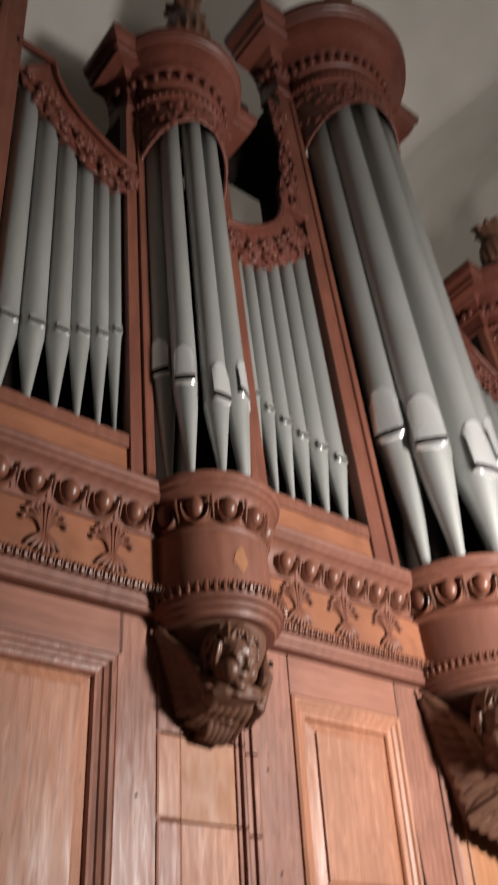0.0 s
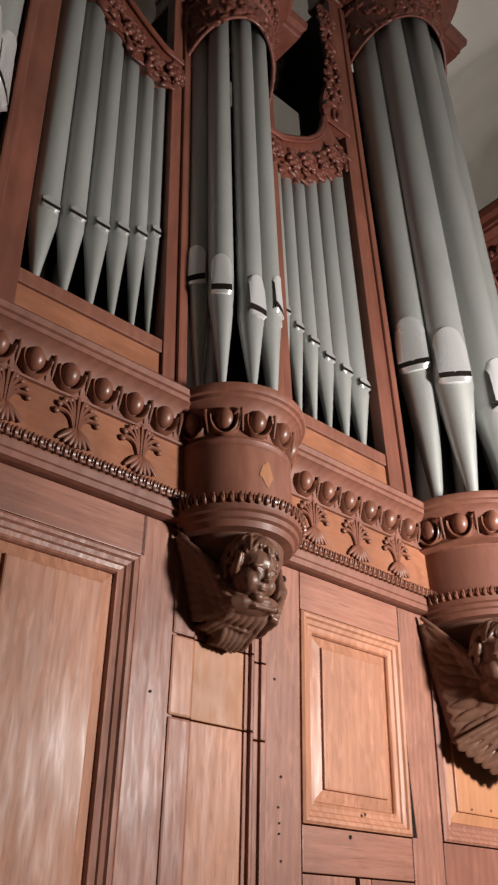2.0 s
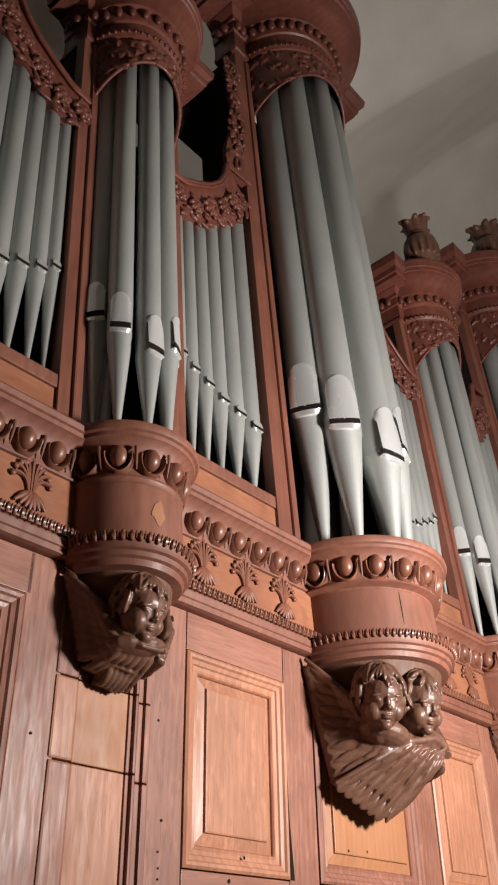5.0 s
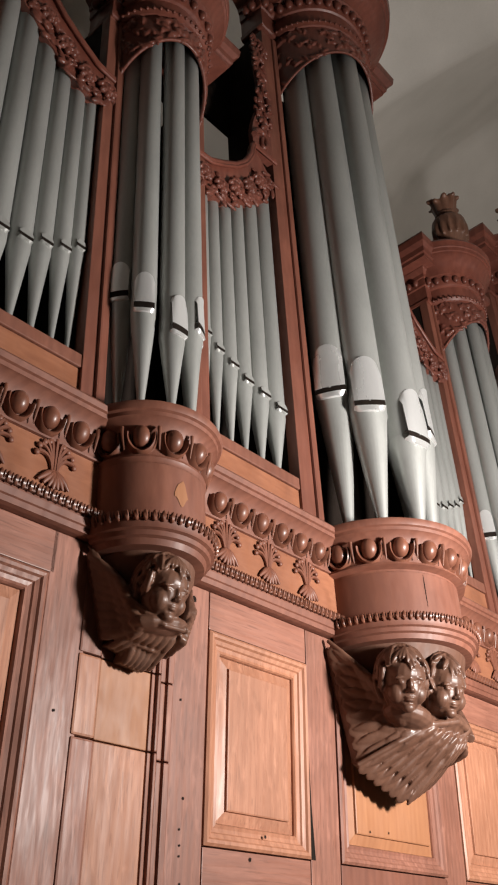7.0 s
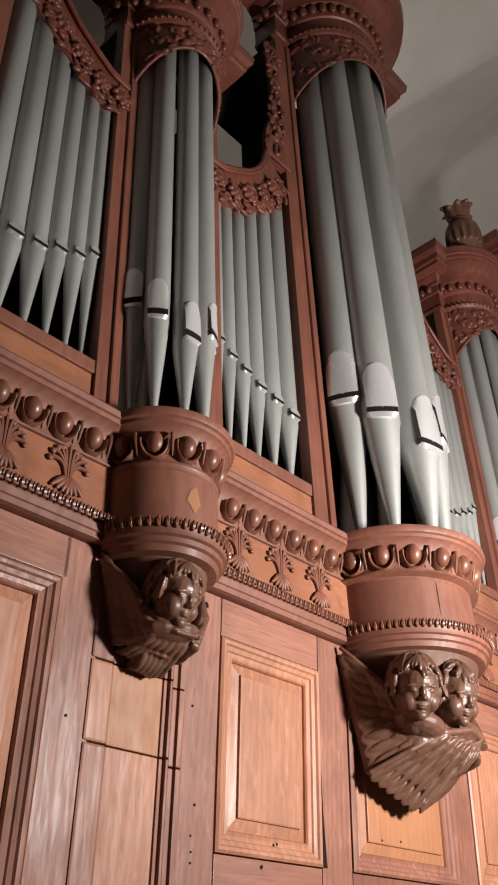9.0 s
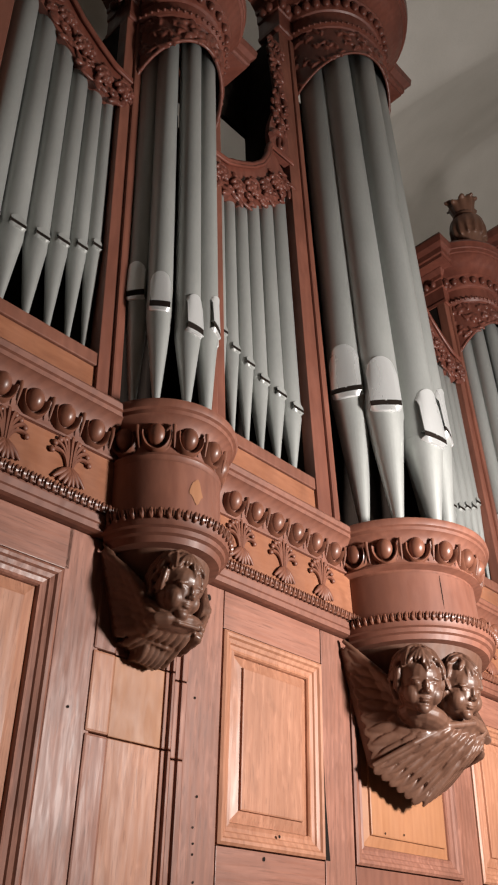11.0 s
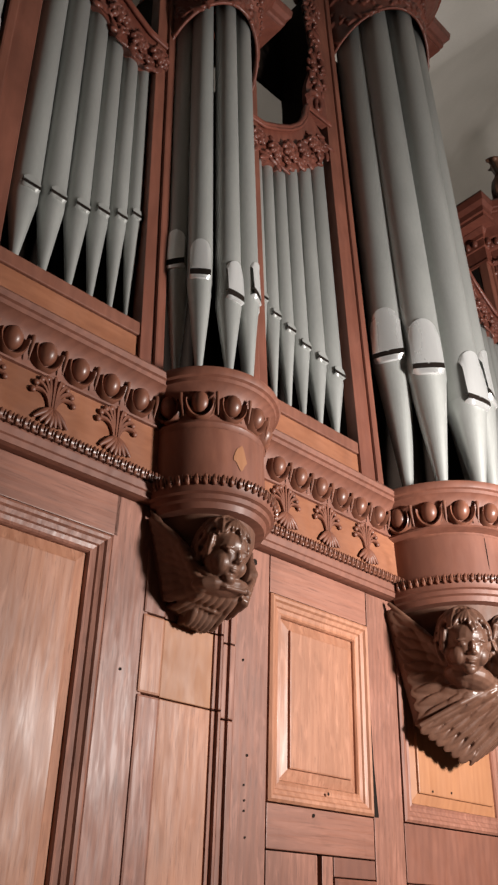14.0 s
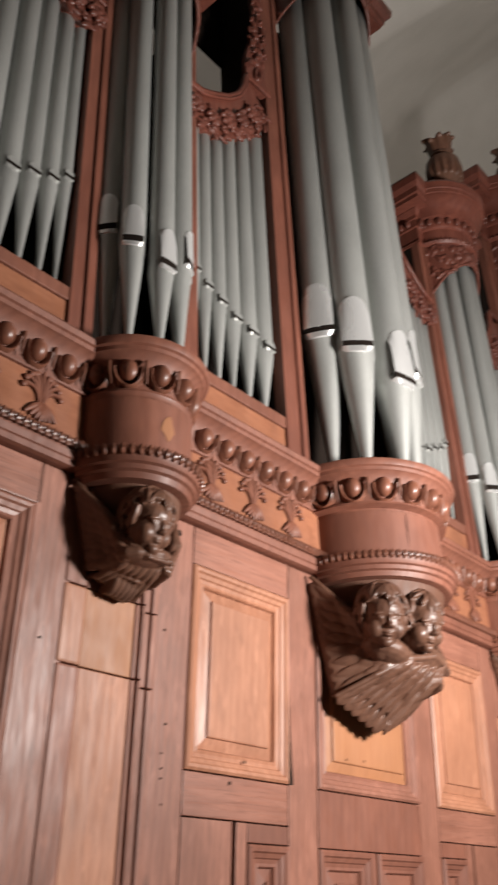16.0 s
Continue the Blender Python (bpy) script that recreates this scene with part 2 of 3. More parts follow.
# the five pipes of a tower: angle on the ring, turn of the mouth, rise of the mouth over the middle one
SMALL_STAND = [(-78, -58, 0.22), (-48.5, -38, 0.113), (-12, -2, 0.0), (24, 26, 0.113), (68, 52, 0.22)]
LARGE_STAND = [(-76, -64, 0.345), (-45.5, -46, 0.195), (-6.5, -10, 0.0), (33, 18, 0.195), (69, 50, 0.345)]
SIZE = {"small": dict(stand=SMALL_STAND, drum=0.285, collar=0.32, rim=0.375, ring=0.236, pipe=0.067, mouth=4.712, lip=4.93, top=7.06, cap=0.52, crown=0.92, post=(0.33, 0.43)),
        "large": dict(stand=LARGE_STAND, drum=0.47, collar=0.53, rim=0.60, ring=0.383, pipe=0.128, mouth=4.866, lip=5.235, top=8.80, cap=0.86, crown=1.28, post=(0.58, 0.73)),
        "outer": dict(stand=LARGE_STAND, drum=0.47, collar=0.53, rim=0.60, ring=0.383, pipe=0.124, mouth=4.88, lip=5.24, top=8.25, cap=0.76, crown=1.10, post=(0.58, 0.73))}
FLATS = [(2.26, -1), (2.26, 1), (6.07, -1), (6.07, 1)]      # beside which small tower, and on which side
LEAN = 3.8                                  # the lower case leans out towards its top
HINGE = (3.027, 3.58)


# ---------------------------------------------------------------- the room
def slab(name, x0, x1, y0, y1, z0, z1, material, label, category):
    bm = box(bmesh.new(), x0, x1, y0, y1, z0, z1)
    return tagged(part(name, bm, material, None), label, category, kind="structure")


slab("floor", -9, 17, -13, 6.2, -0.2, 0, STONE, "grey stone floor of the church", "floor")
slab("wall_north", -9, 17, 6.0, 6.3, 0, 15, PLASTER, "plain plastered wall behind the organ", "wall")
slab("wall_south", -9, 17, -13.3, -13, 0, 15, PLASTER, "plain plastered wall opposite the organ", "wall")
slab("wall_west", -9.3, -9, -13, 6.2, 0, 15, PLASTER, "plain plastered side wall", "wall")
slab("wall_east", 17, 17.3, -13, 6.2, 0, 15, PLASTER, "plain plastered side wall", "wall")


def vault():
    """A plaster barrel vault that rises from the wall behind the organ, broken by a groin where the next bay rises."""
    bm = bmesh.new()
    rows = []
    for i in range(125):
        run = -11.2 + 0.25 * i
        row = []
        for k in range(97):
            a = math.pi * k / 96
            y = -3.5 + 9.6 * math.cos(a)
            z = 9.6 + 5.2 * math.sin(a)
            x = run - 0.5 * (max(1.0, min(6.1, y)) - 4.1)
            row.append((x, y, z + 0.8 * max(0.0, min(run - 7.3, 4.0))))
        rows.append(row)
    grid_faces(bm, rows)
    ob = part("ceiling", bm, PLASTER, None, smooth=35)
    sol = ob.modifiers.new("thickness", "SOLIDIFY")
    sol.thickness = 0.2
    sol.offset = 1
    return tagged(ob, "pale plastered church vault above the organ", "ceiling", kind="structure")


vault()

# ---------------------------------------------------------------- lower case
lower = thing("lower_organ_case", 0, HINGE[0], HINGE[1], "reddish-brown panelled wooden base of the organ case", "organ case")
lower.rotation_euler = (radians(LEAN), 0, 0)


def L(z):
    return z - HINGE[1]


def frame_loops(bm, x0, x1, z0, z1, prof, close=False):
    """A mitred frame: prof is (inset, out)."""
    rows = [[(x0 + d, -o, z0 + d), (x1 - d, -o, z0 + d), (x1 - d, -o, z1 - d), (x0 + d, -o, z1 - d)] for d, o in prof]
    vs = grid_faces(bm, rows, closed=True)
    if close:
        bm.faces.new(vs[-1])
    return bm


def board(name, x0, x1, z0, z1, material, out=0.0, thick=0.05, gap=0.003, bevel=0.004, label=""):
    bm = box(bmesh.new(), x0 + gap, x1 - gap, -out, thick - out, L(z0) + gap, L(z1) - gap, bevel)
    return part(name, bm, material, lower, label)


MOULD = [(0.0, -0.03), (0.0, 0.006), (0.012, 0.014), (0.026, 0.012), (0.034, 0.002), (0.052, -0.004), (0.058, -0.012), (0.075, -0.016), (0.088, -0.012), (0.094, -0.02), (0.096, -0.03)]
FIELD = [(0.100, -0.045), (0.100, -0.030), (0.150, -0.018), (0.152, -0.006), (0.158, -0.004)]


def framed_panel(x0, x1, z0, z1, field=None, mould=None):
    p = part("panel", frame_loops(bmesh.new(), x0, x1, L(z0), L(z1), FIELD, True), field or PANEL, lower, "pale raised wooden panel")
    part("panel_moulding", frame_loops(bmesh.new(), x0 + 0.003, x1 - 0.003, L(z0) + 0.003, L(z1) - 0.003, MOULD), mould or STILE, p)
    return p


part("backing", box(bmesh.new(), -1.2, 9.6, 0.05, 0.12, -3.58, 0.0), DARK, lower)
for c, s in FLATS:
    inner, outer = c + s * 0.462, c + s * 1.19
    a, b = min(inner, outer), max(inner, outer)
    left = (c, s) == (2.26, -1)
    bottom = 1.0 if left else 2.45
    framed_panel(a, b, bottom, 3.38, mould=STILE if left else PANEL)
    board("rail", a - (0.03 if left else 0), b + (0.03 if left else 0), 3.38, 3.57, RAIL)
    i0, i1 = sorted((c + s * 0.245, inner))
    board("stile", i0, i1, 0, 3.57, STILE)
    o0, o1 = sorted((outer, c + s * 1.425))
    board("stile", o0, o1, 0, 3.57, STILE)
    if not left:
        board("rail", a, b, 2.265, 2.45, RAIL)
        m0 = c + s * 0.80
        for q0, q1 in (sorted((inner, m0 - s * 0.012)), sorted((m0 + s * 0.012, m0 + s * 0.09))):
            board("stile", q0, q1, 0.9, 2.265, STILE)
        q0, q1 = sorted((m0 + s * 0.09, outer))
        board("rail", q0, q1, 2.18, 2.265, CASE)
        framed_panel(q0, q1, 0.9, 2.18, CASE, CASE)
for c, kind in TOWERS:
    if kind == "small":
        for z0, z1, mat, left in ((3.10, 3.57, STILE, STILE), (2.775, 3.10, AMBER, PANEL), (0.9, 2.775, PANEL, STILE)):
            board("panel", c - 0.155, c + 0.125, z0, z1, mat, out=-0.004)
            board("moulding", c - 0.275, c - 0.155, z0, z1, left, out=0.008, gap=0.0028, bevel=0.010)
            for k, (w0, w1, o) in enumerate(((0.125, 0.150, 0.0), (0.150, 0.172, 0.014), (0.172, 0.205, 0.006), (0.205, 0.245, 0.016))):
                board("moulding", c + w0, c + w1, z0 - 0.03 * (k > 1), z1 - 0.03 * (k > 1 and z1 < 3.5), STILE, out=o, bevel=0.006)
    else:
        framed_panel(c - 0.495, c + 0.495, 2.45, 3.38, AMBER if kind == "large" else PANEL, STILE)
        board("rail", c - 0.495, c + 0.495, 3.38, 3.57, RAIL)
        board("rail", c - 0.495, c + 0.495, 2.18, 2.45, CASE)
        framed_panel(c - 0.495, c - 0.02, 0.9, 2.18, CASE, CASE)
        framed_panel(c + 0.02, c + 0.495, 0.9, 2.18, CASE, CASE)
        board("stile", c - 0.02, c + 0.02, 0.9, 2.18, CASE)
board("plinth", -1.2, 9.6, 0, 0.9, CASE, out=0.02)

# ---------------------------------------------------------------- entablature between the towers
IMPOST = [(0.0, 3.57), (0.022, 3.575), (0.026, 3.60), (0.034, 3.605), (0.040, 3.635), (0.030, 3.64), (0.030, 3.65)]
BAND = [(0.012, 3.65), (0.045, 3.652), (0.050, 3.675), (0.030, 3.70), (0.012, 3.705)]
CORNICE = [(0.012, 3.944), (0.027, 3.946), (0.029, 3.955), (0.018, 3.960), (0.024, 4.01), (0.052, 4.08), (0.098, 4.118), (0.112, 4.122), (0.116, 4.142), (0.128, 4.147), (0.135, 4.172), (0.120, 4.192), (0.0, 4.195)]


def egg_mesh():
    bm = bmesh.new()
    blob(bm, (0, 0.002, 0), (0.042, 0.039, 0.053), (18, 0, 0), 16, 12)
    return part("egg", bm, CARVED_RED, None, smooth=60)


def husk_mesh():
    """The shell round an egg, open at the top, and the dart beside it."""
    bm = bmesh.new()
    rows = []
    for k in range(17):
        a = radians(-190 + 200 * k / 16)
        cx, cz = math.cos(a), math.sin(a)
        rows.append([(r * cx * 0.060, y - 0.020 * cz, r * cz * 0.072) for r, y in ((0.80, 0.012), (0.90, -0.016), (1.05, -0.024), (1.16, -0.012), (1.2, 0.02))])
    grid_faces(bm, rows)
    tube(bm, [(0.080, -0.020, 0.040), (0.080, -0.018, 0.0), (0.080, 0.002, -0.07)], [0.010, 0.008, 0.003], 6)
    return part("husk", bm, CARVED_RED, None, smooth=60)


CARVED_RED = wood("polished_carved_wood", (0.135, 0.050, 0.030), (0.235, 0.092, 0.055), rough=0.40, grain=(10, 10, 5), coat=0.14)
EGG, HUSK = egg_mesh(), husk_mesh()
egg_data, husk_data = EGG.data, HUSK.data
bpy.data.objects.remove(EGG)
bpy.data.objects.remove(HUSK)


def put_eggs(parent, places, size=1.0):
    for x, y, z, turn in places:
        e = new("egg", egg_data)
        e.parent = parent
        e.matrix_basis = pose(x, y, z, 0, 0, turn) @ Matrix.Diagonal((size, size, size, 1))
        h = new("husk", husk_data)
        h.parent = e


def palmette(bm):
    """A carved fan of nine fronds with rolled tips, rising from a mound of drooping leaves."""
    tips = [(0.0, 0.205), (0.024, 0.202), (0.046, 0.191), (0.066, 0.168), (0.076, 0.135)]
    for k, (tx, tz) in enumerate(tips):
        for sg in ((1,) if k == 0 else (-1, 1)):
            pts, rad = [], []
            for i in range(9):
                u = i / 8
                bx, bz = sg * tx * 0.18, 0.075 + 0.62 * (tz - 0.075) + 0.010 * k
                x = 2 * u * (1 - u) * bx + u * u * sg * tx
                z = (1 - u) ** 2 * 0.072 + 2 * u * (1 - u) * bz + u * u * tz
                pts.append((x + sg * 0.010 * (1 - u) * (k > 0), -0.008 - 0.004 * u, z))
                rad.append(0.0058 + 0.0040 * u)
            tube(bm, pts, rad, 6, 1.2)
            if k:
                blob(bm, (sg * (tx + 0.005), -0.013, tz - 0.008), (0.0125, 0.011, 0.0125), seg=8, rings=6)
    blob(bm, (0, -0.013, 0.205), (0.009, 0.010, 0.012), seg=8, rings=6)
    for foot in (0.0, 0.020, -0.020, 0.042, -0.042, 0.066, -0.066):
        pts = [(foot * u ** 1.3, -0.009 - 0.009 * math.sin(u * 2.7), 0.078 - (0.074 - 0.25 * abs(foot)) * u ** (1.0 + 9 * abs(foot))) for u in (0.0, 0.25, 0.5, 0.75, 1.0)]
        tube(bm, pts, [0.008, 0.0105, 0.0115, 0.0105, 0.006], 6)
    return bm


PALM = part("palmette", palmette(bmesh.new()), SHADE, None, smooth=60)
palm_data = PALM.data
bpy.data.objects.remove(PALM)


def leaf_run(bm, places):
    for x, y, z, turn in places:
        m = pose(x, y, z, 0, 0, turn)
        for dx, dz, sz in ((0, 0, (0.0125, 0.012, 0.026)), (0.018, 0.006, (0.0045, 0.010, 0.019))):
            ball_into(bm, m @ pose(dx, -0.004, dz, 20, 0, 0) @ Matrix.Diagonal((*sz, 1)), 6, 4)
    return bm


for c, s in FLATS:
    a, b = sorted((c + s * 0.26, c + s * 1.46))
    cor = thing("organ_cornice", (a + b) / 2, WALL, 0, "carved egg-and-dart cornice and palmette frieze of reddish wood", "cornice", "cornices of the organ case")
    w = (b - a) / 2
    part("architrave", run_x(bmesh.new(), IMPOST, -w, w, 0.1), CASE, cor)
    bm = run_x(bmesh.new(), BAND, -w, w, 0.1)
    part("leaf_band", leaf_run(bm, [(-w + 0.02 + 0.036 * i, -0.046, 3.668, 0) for i in range(int(2 * w / 0.036))]), CARVED_RED, cor, smooth=50)
    part("frieze", box(bmesh.new(), -w, w, -0.012, 0.1, 3.70, 3.946), FRIEZE, cor)
    part("cornice", run_x(bmesh.new(), CORNICE, -w, w, 0.1), CASE, cor, smooth=40)
    lo, hi = sorted((c + s * 0.395 - cor.location.x, c + s * 1.31 - cor.location.x))
    put_eggs(cor, [(lo + 0.075 + i * (hi - lo - 0.10) / 5, -0.044, 4.040, 0) for i in range(6)])
    for i in range(3):
        p = new("palmette", palm_data)
        p.parent = cor
        p.location = (lo + 0.14 + i * (hi - lo - 0.27) / 2, -0.012, 3.71)
        p.scale = (1.2, 0.95, 1.17)


# ---------------------------------------------------------------- pipes
def pipe_mesh(radius, foot, mouth, lip, top, arched):
    """Body, foot, mouth leaf and slit of a front pipe; z from the foot's tip; the mouth faces -y."""
    n = 28
    hm, ht, hl = mouth - foot, top - foot, lip - foot
    body = lathe(bmesh.new(), [(radius, hm + 0.012), (radius, ht - 0.004), (radius - 0.003, ht), (radius - 0.006, ht - 0.03)], n)
    cone = lathe(bmesh.new(), [(radius * 0.17, 0), (radius * 0.20, 0.02), (radius * 0.93, hm - 0.07), (radius * 0.985, hm - 0.045), (radius * 0.99, hm + 0.012)], n)
    leaf, slit, lowlip = bmesh.new(), bmesh.new(), bmesh.new()
    half, deep = (0.78, 0.022) if arched else (0.66, 0.004)
    m = 12
    rl, rs, rw = [], [], []
    for i in range(m + 1):
        u = -1 + 2 * i / m
        x = radius * half * u
        skin = math.sqrt(max(0.0, radius ** 2 - x * x))
        flat = 0.22 * skin + 0.78 * radius * 0.965 if arched else 0.99 * radius
        y = -flat - 0.005
        if arched:
            zt = hl - radius * half + radius * half * math.sqrt(max(0.0, 1 - u * u))
        else:
            zt = hm + 0.024 + radius * 0.45 * (1 - u * u)
        rl.append([(x, -skin + 0.004, hm + 0.020), (x, y, hm + 0.020), (x, y * 0.75 - 0.25 * skin, hm + 0.020 + (zt - hm) * 0.75), (x, -skin - (0.007 if arched else 0.001), zt), (x, -skin + 0.006, zt + 0.003)])
        rs.append([(x, -skin + 0.01, hm - deep - 0.002), (x, y + 0.002, hm - deep), (x, y + 0.002, hm + 0.021), (x, -skin + 0.01, hm + 0.022)])
        zb = hm - deep - 0.002 - radius * (0.30 if arched else 0.20) * math.sqrt(max(0.0, 1 - u * u))
        rw.append([(x, -skin + 0.004, hm - deep), (x, y - 0.001, hm - deep), (x, -skin * 1.0 - 0.006, zb), (x, -skin * 0.93 + 0.004, zb - 0.006)])
    for bm, rows in ((leaf, rl), (slit, rs), (lowlip, rw)):
        grid_faces(bm, rows)
    return body, cone, leaf, slit, lowlip


def organ_pipe(x, y, foot, turn, radius, mouth, lip, top, arched, label, group):
    ob = thing("organ_pipe", x, y, foot, label, "organ pipe", group)
    ob.rotation_euler = (0, 0, radians(turn))
    body, cone, leaf, slit, lowlip = pipe_mesh(radius, foot, mouth, lip, top, arched)
    part("body", body, TIN, ob, smooth=50)
    part("foot", cone, TIN, ob, smooth=50)
    part("upper_lip", leaf, LEAF if arched else TIN, ob, "polished arched mouth" if arched else "", smooth=50)
    part("slit", slit, DARK, ob, "dark open slit")
    part("lower_lip", lowlip, LEAF if arched else TIN, ob, smooth=50)
    return ob


for c, kind in TOWERS:
    S = SIZE[kind]
    made = {}
    for a, turn, up in S["stand"]:
        px, py = c + S["ring"] * math.sin(radians(a)), WALL - S["ring"] * math.cos(radians(a))
        if up not in made:
            made[up] = organ_pipe(px, py, 4.205, turn, S["pipe"], S["mouth"] + up, S["lip"] + up, S["top"] + 0.25, True, "tall dull grey metal tower pipe with a polished arched mouth", "pipes of the rounded towers")
        else:
            copy_thing(made[up], pose(px, py, 4.205, 0, 0, turn))

FLAT_PIPES = [(0.47, 0.044, 5.19), (0.565, 0.050, 5.11), (0.68, 0.055, 5.06), (0.80, 0.060, 5.00), (0.94, 0.066, 4.97), (1.085, 0.070, 4.93)]
for c, s in FLATS:
    for d, r, m in FLAT_PIPES:
        organ_pipe(c + s * d, WALL + 0.05, 4.485, 0, r, m, m + 0.1, 6.55 + 0.75 * max(0, d - 0.55), False, "slender dull grey metal pipe in a flat of six", "pipes of the flats")


# ---------------------------------------------------------------- flats: sill, posts, carved pipe shade
UPPER = [(0.36, 6.70), (0.49, 6.715), (0.62, 6.80), (0.76, 6.91), (0.87, 7.04), (0.94, 7.19), (0.97, 7.34)]
LOWER = [(0.34, 6.46), (0.50, 6.37), (0.64, 6.41), (0.78, 6.52), (0.93, 6.64), (1.07, 6.78), (1.20, 7.06)]


def curve_at(pts, u):
    k = min(int(u * (len(pts) - 1)), len(pts) - 2)
    f = u * (len(pts) - 1) - k
    return tuple(p + f * (q - p) for p, q in zip(pts[k], pts[k + 1]))


def pipe_shade(c, s):
    ob = thing("pipe_shade", c, WALL, 6.4, "carved reddish wooden pipe shade curving up between two towers", "pipe shade", "pipe shades of the flats")
    n = 28
    bm = bmesh.new()
    rows = []
    for i in range(n + 1):
        (ux, uz), (lx, lz) = curve_at(UPPER, i / n), curve_at(LOWER, i / n)
        rows.append([(s * ux, 0.03, uz - 6.4), (s * ux, -0.02, uz - 6.4), (s * lx, -0.02, lz - 6.4), (s * lx, 0.03, lz - 6.4)])
    vs = grid_faces(bm, rows, closed=True)
    bm.faces.new(vs[0])
    bm.faces.new(vs[-1])
    part("board", bm, MAHOGANY, ob)
    top = [(s * curve_at(UPPER, i / n)[0], -0.02, curve_at(UPPER, i / n)[1] - 6.4) for i in range(n + 1)]
    top.append((s * 1.22, -0.02, 0.95))
    bm = tube(bmesh.new(), top, [0.028] * len(top), 8)
    tube(bm, [(p[0], p[1] - 0.02, p[2] - 0.035) for p in top], [0.012] * len(top), 8)
    part("edge_moulding", bm, MAHOGANY, ob, smooth=60)
    rng = random.Random(5)
    bm = bmesh.new()
    for i in range(44):
        u, w = (i + rng.random()) / 44, 0.34 + 0.72 * rng.random()
        (ux, uz), (lx, lz) = curve_at(UPPER, u), curve_at(LOWER, u)
        x, z = ux + w * (lx - ux), uz + w * (lz - uz)
        blob(bm, (s * x, -0.028, z - 6.4), (rng.uniform(0.016, 0.026), rng.uniform(0.012, 0.020), rng.uniform(0.03, 0.055)), (0, rng.uniform(0, 180), 0), 8, 6)
    for i in range(9):
        u = (i + 0.5) / 9
        (ux, uz), (lx, lz) = curve_at(UPPER, u), curve_at(LOWER, u)
        x, z = ux + 0.85 * (lx - ux), uz + 0.85 * (lz - uz) - 6.4
        tube(bm, [(s * x + 0.035 * (1 - q / 12) * math.cos(q * 0.7), -0.04, z + 0.035 * (1 - q / 12) * math.sin(q * 0.7)) for q in range(11)], [0.011] * 11, 6)
    lw = tagged(part("leafwork", bm, DEEP, ob), kind="stuff")
    rm = lw.modifiers.new("carve", "REMESH")
    rm.mode, rm.voxel_size, rm.use_smooth_shade = "VOXEL", 0.006, True
    for u, w, r in ((0.08, 0.62, 0.066), (0.26, 0.66, 0.060), (0.44, 0.62, 0.070), (0.62, 0.60, 0.062), (0.80, 0.58, 0.070)):
        (ux, uz), (lx, lz) = curve_at(UPPER, u), curve_at(LOWER, u)
        x, z = ux + w * (lx - ux), uz + w * (lz - uz)
        bm = bmesh.new()
        blob(bm, (s * x, -0.05, z - 6.4), (r * 0.35, 0.03, r * 0.35), seg=10)
        tube(bm, [(s * x + r * (0.25 + 0.05 * q) * math.cos(q * 0.8), -0.062, z - 6.4 + r * (0.25 + 0.05 * q) * math.sin(q * 0.8)) for q in range(13)], [0.009] * 13, 6)
        for k in range(8):
            a = math.tau * k / 8
            blob(bm, (s * x + r * 0.8 * math.cos(a), -0.045, z - 6.4 + r * 0.8 * math.sin(a)), (r * 0.38, 0.022, r * 0.30), (0, -math.degrees(a), 0), 8, 5)
        rose = part("rosette", bm, DEEP, ob, smooth=60)
        rm = rose.modifiers.new("carve", "REMESH")
        rm.mode, rm.voxel_size, rm.use_smooth_shade = "VOXEL", 0.006, True
    return ob


case = thing("upper_organ_case", 0, WALL, 0, "reddish-brown wooden upper case of the pipe organ", "organ case")
# the gloom behind the pipes is painted into this board's near-black colour
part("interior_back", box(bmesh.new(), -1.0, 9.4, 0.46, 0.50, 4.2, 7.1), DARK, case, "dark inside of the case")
part("floor_board", box(bmesh.new(), -1.0, 9.4, 0.02, 0.46, 4.1, 4.18), CASE, case)
for c, s in FLATS:
    a, b = sorted((c + s * 0.34, c + s * 1.19))
    sill = part("sill_panel", box(bmesh.new(), a, b, -0.01, 0.03, 4.19, 4.41, 0.004), FRIEZE, case)
    part("sill_rail", box(bmesh.new(), a, b, -0.022, 0.09, 4.413, 4.49, 0.006), CASE, sill)
    pipe_shade(c, s)
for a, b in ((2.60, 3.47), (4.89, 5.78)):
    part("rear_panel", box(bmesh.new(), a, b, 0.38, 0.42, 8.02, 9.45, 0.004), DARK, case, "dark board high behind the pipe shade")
for c, kind in TOWERS:
    S = SIZE[kind]
    p0, p1 = S["post"]
    top = S["top"] + 0.3
    for s in (-1, 1):
        a, b = sorted((c + s * p0, c + s * p1))
        bm = box(bmesh.new(), a, b, -0.03, 0.05, 4.19, top, 0.005)
        post = part("post", bm, POST, case)
        i0, i1 = sorted((c + s * (p0 - 0.03), c + s * (p0 + 0.025)))
        part("bead", box(bmesh.new(), i0, i1, -0.05, -0.0, 4.19, top, 0.012), POST, post)
        # tower insides coloured near-black in place of the shade there
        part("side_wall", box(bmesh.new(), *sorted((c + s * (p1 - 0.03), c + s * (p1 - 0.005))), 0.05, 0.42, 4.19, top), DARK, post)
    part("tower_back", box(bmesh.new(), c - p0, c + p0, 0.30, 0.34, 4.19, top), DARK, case)


